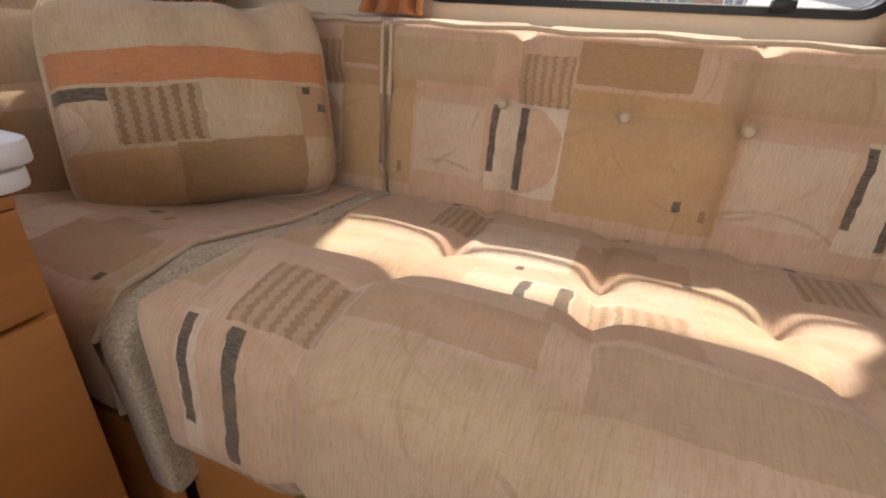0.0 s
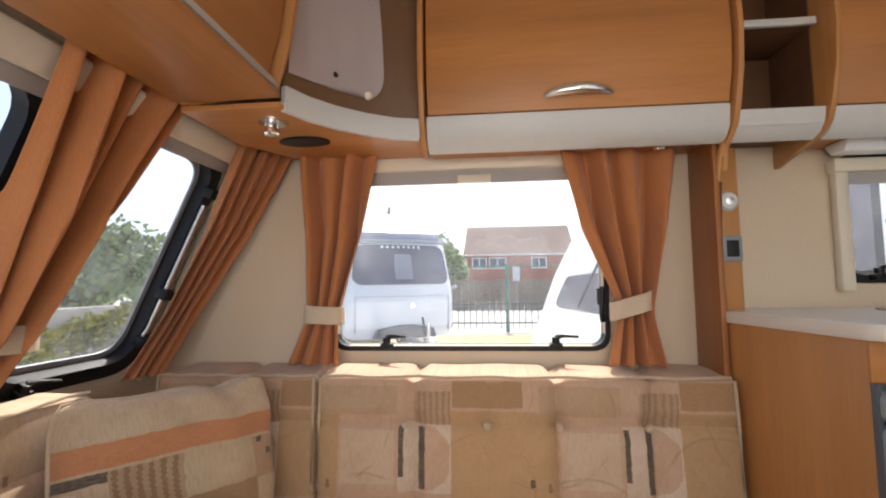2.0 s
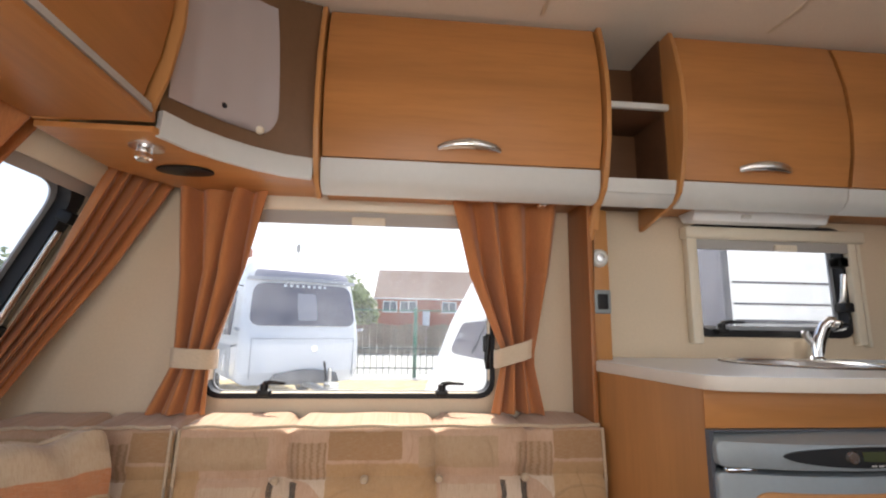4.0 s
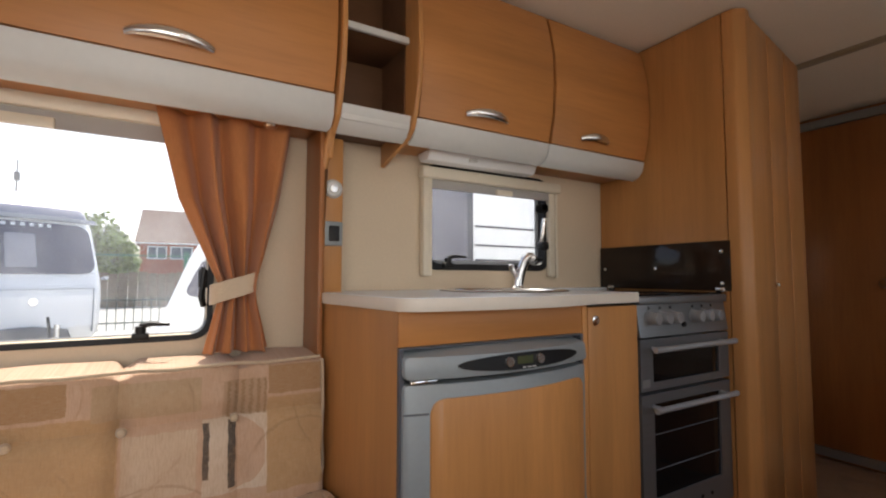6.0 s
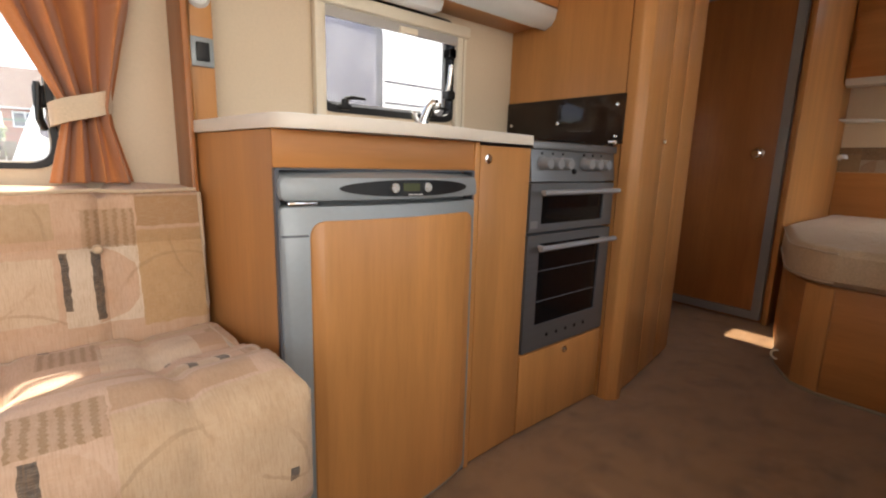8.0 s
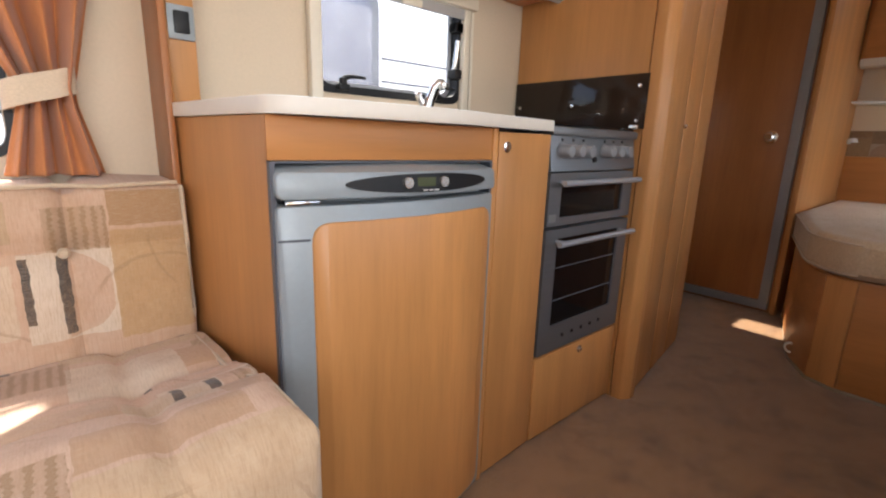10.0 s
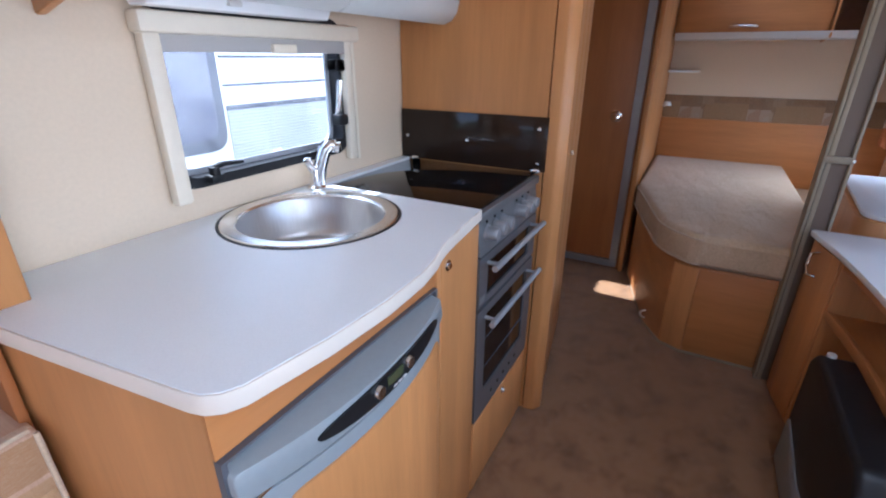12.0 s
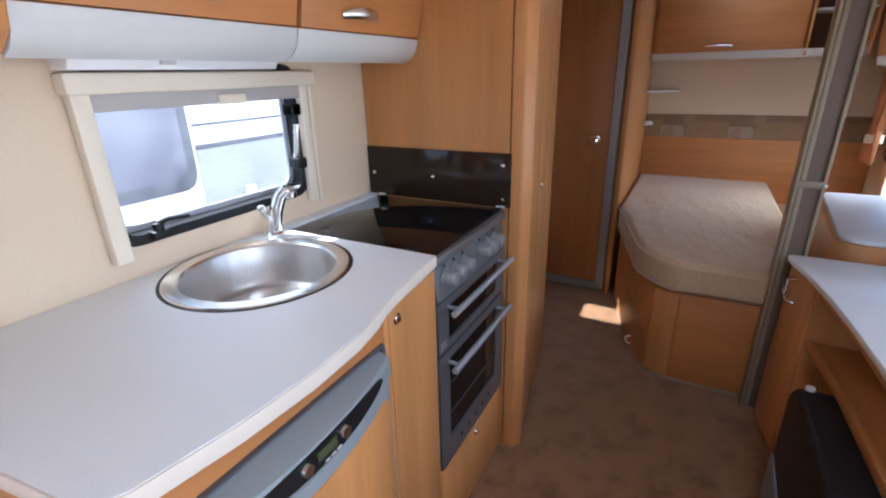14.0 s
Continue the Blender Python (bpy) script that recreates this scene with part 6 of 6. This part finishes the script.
def slanted(x0, x1, p, q, out, thick, r):
    """A rounded panel lying on the slope between two profile points p and q."""
    p, q = Vector((0, *p)), Vector((0, *q))
    up = (q - p)
    h = up.length
    up.normalize()
    nrm = Vector((0, -up.z, up.y))
    bm = prism(rounded(rect(x0, x1, 0, h), r, 6), -thick, 0, "y", 0.004)
    bm.transform(Matrix(((1, 0, 0, 0), (0, nrm.y * -1, up.y, p.y + nrm.y * out), (0, nrm.z * -1, up.z, p.z + nrm.z * out), (0, 0, 0, 1))))
    return bm


def deco_far(put, x0, x1):
    fw = put("front_window", slanted(x0 + 0.14, x1 - 0.14, (0.028, 0.80), (0.245, 1.56), -0.01, 0.05, 0.20), M_TINT, "wide tinted front window")
    put("blind", slanted(x0 + 0.93, x1 - 0.95, (0.055, 0.89), (0.195, 1.38), 0.034, 0.010, 0.05), M_BLINDGREY, "pale blind behind the window", fw)
    put("sun_visor", slanted(x0 - 0.02, x1 + 0.02, (0.248, 1.595), (0.268, 1.655), 0.03, 0.05, 0.02), M_GREYGEL, "grey sun visor above the window")
    put("roof_window", slanted(x0 + 0.12, x1 - 0.12, (0.275, 1.665), (0.385, 1.815), -0.012, 0.04, 0.07), M_LILACGEL, "lilac tinted roof window")
    for i in range(8):
        put("badge_bar", slanted(x0 + 0.66 + i * 0.115, x0 + 0.72 + i * 0.115, (0.226, 1.49), (0.240, 1.54), 0.036, 0.012, 0.012), M_WHITE)
    put("badge", lathe([(0, 0.02), (0.055, 0.018), (0.06, 0.0)], ((x0 + x1) / 2 + 0.12, -0.035, 0.40), "y", 24), M_SATIN, "round silver badge")
    put("locker_line", box(x0 + 0.18, x1 - 0.18, -0.055, 0.0, 0.575, 0.585, 0.002), M_GREYGEL)
    for x in (x0 + 0.18, x1 - 0.19):
        put("locker_line", box(x, x + 0.01, -0.055, 0.0, -0.1, 0.58, 0.002), M_GREYGEL)
    put("hitch_cover", prism(rounded([(-0.55, -0.02), (-0.15, 0.05), (0.15, 0.05), (0.55, -0.02), (0.62, -0.20), (-0.62, -0.20)], 0.03, 3), -0.12, 0.1, "y", 0.02), M_DARKGEL, "dark grey hitch fairing")
    put("drawbar", box(-0.06, 0.06, -1.2, 0.0, -0.24, -0.16, 0.01), M_GREYTRIM)
    put("coupling", box(-0.08, 0.08, -1.38, -1.1, -0.18, -0.06, 0.02), M_SATIN)
    put("handbrake", tube([(0.05, -0.9, -0.15), (0.07, -0.75, 0.12), (0.07, -0.7, 0.22)], 0.02, 8), M_BLACK)
    put("jockey_wheel", tube([(0.14, -0.8, GROUND + 0.02), (0.14, -0.8, 0.36)], 0.03, 10), M_SATIN)
    for s, x in ((-1, x0 - 0.01), (1, x1 + 0.01)):
        put("grab_handle", tube([(x, 0.15, 0.72), (x + s * 0.05, 0.12, 0.75), (x + s * 0.05, -0.02, 0.75), (x, -0.02, 0.72)], 0.022, 8), M_GREYGEL)
        put("side_window", box(min(x, x - s * 0.03), max(x, x - s * 0.03), 1.0, 2.1, 0.62, 1.45, 0.012), M_TINT, "tinted side window")
        put("side_panel", box(min(x, x - s * 0.018), max(x, x - s * 0.018), 0.75, 5.4, -0.15, 0.45, 0.01), M_GREYGEL, "grey lower side panel")
        put("service_hatch", box(min(x + s * 0.01, x - s * 0.02), max(x + s * 0.01, x - s * 0.02), 1.25, 1.6, -0.05, 0.25, 0.01), M_WHITE)


PROF_A = [(0.12, -0.22), (-0.03, 0.0), (-0.045, 0.48), (0.0, 0.70), (0.25, 1.58), (0.38, 1.80), (0.72, 2.04), (1.4, 2.16), (5.6, 2.10), (5.9, 1.7), (5.9, -0.22)]
parked_caravan("caravan", turned(-1.56, 10.3, 29), PROF_A, -1.12, 1.12, "white touring caravan parked opposite with tinted front window", 0.24, deco_far, 0.24)


def deco_near(put, x0, x1):
    s = x1 + 0.004
    bow = [(0.018, 0.79), (0.07, 0.923), (0.13, 1.08), (0.19, 1.195), (0.25, 1.31), (0.355, 1.465), (0.445, 1.598)]
    glass = [(y - 0.004, z + 0.002) for y, z in bow] + [(y + 0.02, z - 0.01) for y, z in bow[::-1]]
    for a, b in ((-0.96, -0.40), (-0.38, 0.38), (0.40, 0.94)):
        put("front_window", prism(glass, a, b, "x", 0.004), M_TINT, "curved tinted front window pane")
    # outline follows the sky's reflection: the bright upper glass is left body white
    put("corner_window", prism(rounded([(0.125, 0.93), (0.585, 0.85), (0.585, 1.17), (0.38, 1.09), (0.19, 1.07)], 0.03, 4), s - 0.02, s + 0.012, "x", 0.004), M_TINT, "tinted corner window")
    for a, b in (((0.235, 0.93), (0.66, 1.70)), ((0.40, 0.90), (0.80, 1.72))):
        put("moulding", tube([(s + 0.009, *a), (s + 0.005, (a[0] + b[0]) / 2 - 0.01, (a[1] + b[1]) / 2 + 0.02), (s + 0.004, *b)], 0.007, 6), M_SURROUND, "slim grey body moulding")
    w = put("side_window", prism(rrect(0.66, 1.564, 0.935, 1.60, 0.08), s - 0.03, s + 0.008, "x", 0.004), M_SURROUND, "grey window surround")
    put("pane", prism(rrect(0.70, 1.522, 0.982, 1.555, 0.07), s - 0.02, s + 0.016, "x", 0.006), M_TINT, "tinted acrylic pane", w)
    put("ribbed_panel", box(s - 0.008, s + 0.0012, 1.58, 5.6, 0.86, 1.09, 0), M_RIBBED, "pale ribbed side sheet")
    for z, h in ((1.30, 0.010), (1.19, 0.010), (1.10, 0.020), (0.84, 0.012), (0.60, 0.05)):
        put("stripe", box(s - 0.01, s + 0.005, 1.58, 5.6, z - h / 2, z + h / 2, 0.002), M_SURROUND, "grey body stripe")
    for i in range(17):
        z = 0.868 + i * 0.0135
        put("rib", box(s - 0.008, s + 0.0036, 1.58, 5.6, z - 0.004, z + 0.004, 0.0015, 1), M_RIBBED)
    put("water_inlet", box(s - 0.01, s + 0.02, 1.78, 1.84, 0.855, 0.90, 0.008), M_WHITE, "white service inlet")
    put("grab_handle", tube([(s, 0.05, 0.62), (s + 0.05, 0.07, 0.60), (s + 0.05, 0.16, 0.60), (s, 0.18, 0.62)], 0.018, 8), M_GREYGEL)


PROF_B = [(0.10, -0.22), (-0.06, 0.05), (-0.06, 0.50), (0.0, 0.74), (0.13, 1.08), (0.25, 1.31), (0.46, 1.62), (0.82, 1.88), (1.5, 2.06), (5.6, 2.05), (5.9, 1.7), (5.9, -0.22)]
NEARM = Matrix(((-0.22, 1, 0, 0.17 + 0.242), (-1, 0, 0, 4.95), (0, 0, 1, 0), (0, 0, 0, 1)))
parked_caravan("caravan", NEARM, PROF_B, -1.10, 1.10, "white touring caravan parked alongside with ribbed side", 0, deco_near)


def house(x0, x1, y0, y1, eaves, ridge, label):
    h = thing("house", ((x0 + x1) / 2, y0, GROUND), label, "house")
    part("wall", box(x0, x1, y0, y1, GROUND, eaves, 0.02), M_BRICK, h, "red brick wall")
    ym, o = (y0 + y1) / 2, 0.35
    r = bmesh.new()
    v = [r.verts.new(p) for p in ((x0 - o, y0 - o, eaves - 0.1), (x1 + o, y0 - o, eaves - 0.1), (x1 + o, y1 + o, eaves - 0.1), (x0 - o, y1 + o, eaves - 0.1), (x0 - 0.1, ym, ridge), (x1 + 0.3, ym, ridge))]
    for f in ((0, 1, 5, 4), (2, 3, 4, 5), (1, 2, 5), (3, 0, 4), (3, 2, 1, 0)):
        r.faces.new([v[i] for i in f])
    part("roof", r, M_TILES, h, "brown tiled roof", False)
    part("gutter", box(x0 - o, x1 + o, y0 - o - 0.08, y0 - o + 0.02, eaves - 0.16, eaves - 0.06, 0.02), M_UPVC, h)
    return h


def house_window(h, x, w, z0, z1, y):
    f = part("window", ring_frame(rect(x - w / 2, x + w / 2, z0, z1), rect(x - w / 2 + 0.09, x + w / 2 - 0.09, z0 + 0.09, z1 - 0.09), y - 0.05, y + 0.02), M_UPVC, h, "white framed window")
    part("pane", box(x - w / 2 + 0.08, x + w / 2 - 0.08, y - 0.02, y - 0.012, z0 + 0.08, z1 - 0.08, 0), M_PANEG, f)
    part("mullion", box(x - 0.04, x + 0.04, y - 0.045, y - 0.02, z0 + 0.09, z1 - 0.09, 0), M_UPVC, f)


ho = house(-1.9, 7.7, 45, 52, 3.75, 6.75, "red brick bungalow with brown tiled roof behind the yard")
for x, w in ((-0.75, 1.35), (0.95, 1.6), (4.75, 1.4)):
    house_window(ho, x, w, 2.40, 3.45, 45)
part("door", box(2.3, 2.95, 44.95, 45.05, GROUND, 2.55, 0.02), M_UPVC, ho, "white door")
h2 = house(-28, -11, 46, 54, 3.2, 5.0, "brick house with chimneys behind the parked caravan")
for x, z in ((-17.7, 10.1), (-15.75, 8.75)):
    cst = part("chimney", box(x - 0.6, x + 0.6, 49.4, 50.6, 4.0, z, 0.03), M_BRICK, h2, "red brick chimney")
    for k in (-0.35, 0.0, 0.35):
        part("chimney_pot", lathe([(0.16, z), (0.14, z + 0.4), (0.12, z + 0.42), (0, z + 0.42)], (x + k, 50, 0), "z", 12), M_BRICK, cst)

fe = thing("railing_fence", (3, 17, GROUND), "dark green metal railing along the yard", "fence")
for z in (GROUND + 0.30, GROUND + 0.92):
    part("rail", box(-6, 14, 16.98, 17.02, z - 0.02, z + 0.02, 0.004), M_RAIL, fe)
bar = mesh_of("bar", box(-0.012, 0.012, -0.012, 0.012, 0.1, 1.0, 0.003, 1), M_RAIL)
for i in range(100):
    o = new("bar", bar)
    o.location, o.parent = (-9 + i * 0.2, 0, 0.0), fe
for x in (-2.0, 0.62, 3.2, 8.0):
    part("post", box(x - 0.06, x + 0.06, 17.04, 17.14, GROUND, 1.72 if x == 0.62 else GROUND + 1.05, 0.01), M_GREENPOST, fe, "green painted post")
part("rail", box(-6, 14, 17.06, 17.09, 1.58, 1.615, 0.004), M_GREENPOST, fe, "green top wire rail")
bf = thing("board_fence", (4, 30, GROUND), "weathered brown board fence before the bungalow", "fence")
for i in range(60):
    x = -10 + i * 0.42
    part("board", box(x, x + 0.40, 30 + 0.02 * (i % 2), 30.04 + 0.02 * (i % 2), GROUND, 1.22 + 0.06 * math.sin(i * 1.3), 0.008, 1), M_FENCE, bf)
gw = single("boundary_wall", box(-9.3, -9.0, -12, 22, GROUND, 0.62, 0.02), M_CONC, "grey rendered boundary wall", "wall", kind="structure")


def leaves(bm, centre, radius, count, size, rng, squash=0.85):
    for _ in range(count):
        d = Vector((rng.gauss(0, 1), rng.gauss(0, 1), rng.gauss(0, 1))).normalized()
        r = radius * (0.55 + 0.5 * rng.random()) * (1 + 0.25 * noise.noise(d * 2.3 + Vector(centre)))
        p = Vector(centre) + Vector((d.x * r, d.y * r, d.z * r * squash))
        u = Vector((rng.gauss(0, 1), rng.gauss(0, 1), rng.gauss(0, 1))).normalized()
        w = u.orthogonal().normalized()
        s = size * (0.6 + 0.8 * rng.random())
        bm.faces.new([bm.verts.new(p + u * s), bm.verts.new(p + w * s * 0.5), bm.verts.new(p - u * s), bm.verts.new(p - w * s * 0.5)])


def tree(at, h, spread, mat, label, seed, size=0.16, clumps=14, per=170):
    rng = random.Random(seed)
    t = thing("tree", at, label, "tree")
    x, y, z = at
    trunk = tube([(x, y, z), (x + 0.05, y, z + h * 0.25), (x - 0.05, y + 0.05, z + h * 0.55), (x, y, z + h * 0.8)], [0.05 * h * 0.5, 0.04 * h * 0.5, 0.025 * h * 0.5, 0.01 * h], 10)
    crown = bmesh.new()
    for i in range(clumps):
        a, f = rng.random() * 6.283, rng.random()
        c = Vector((x + math.cos(a) * spread * 0.62 * math.sqrt(f), y + math.sin(a) * spread * 0.62 * math.sqrt(f), z + h * (0.32 + 0.58 * rng.random() * (1 - 0.35 * f))))
        tube([(x, y, z + h * 0.35), tuple((Vector((x, y, z + h * 0.4)) + c) / 2 + Vector((0, 0, -0.1))), tuple(c)], [0.012 * h, 0.008 * h, 0.003 * h], 6, trunk)
        leaves(crown, c, spread * (0.30 + 0.16 * rng.random()), per, size, rng)
    part("trunk", trunk, M_BARK, t)
    me = bpy.data.meshes.new("crown")
    crown.transform(Matrix.Translation(-ROOT[t]))
    crown.to_mesh(me)
    crown.free()
    me.materials.append(mat)
    o = new("crown", me)
    o.parent = t
    return t


tree((-3.7, 34, GROUND), 5.5, 2.5, M_LEAF, "round green garden tree behind the caravan", 1)
tree((-2.3, 33, GROUND), 4.2, 1.2, M_LEAF, "small green tree beside the bungalow", 2)
tree((-6.0, 38, GROUND), 4.4, 2.8, M_LEAF, "broad green tree behind the caravan", 3)
for k, (x, y, h, r) in enumerate(((-13.5, 3.5, 2.7, 2.2), (-14.5, 8.5, 3.6, 2.6), (-13.0, 13.5, 3.2, 2.4), (-15.5, 18.5, 4.6, 3.0), (-12.5, 6.2, 2.3, 1.8), (-13.5, -2.0, 3.2, 2.4))):
    tree((x, y, GROUND), h, r, M_LEAF, "dense green hedge tree behind the boundary wall", 20 + k, 0.17, 16, 200)
for k, (x, y, h, r) in enumerate(((-7.6, 5.6, 1.2, 0.9), (-7.8, 8.2, 1.4, 1.0), (-8.0, 11.0, 1.2, 1.0), (-11.5, 9.8, 2.5, 1.6))):
    tree((x, y, GROUND), h, r, M_LEAFY, "yellow-flowering shrub by the boundary wall", 50 + k, 0.07, 12, 220)
pl = thing("utility_pole", (-7.4, 36, GROUND), "slim grey utility pole against the sky", "pole")
part("shaft", tube([(-7.4, 36, GROUND), (-7.4, 36, 7.6)], [0.08, 0.03], 8), M_CONC, pl)
part("fitting", box(-7.52, -7.28, 35.9, 36.1, 6.4, 6.9, 0.02), M_CONC, pl)
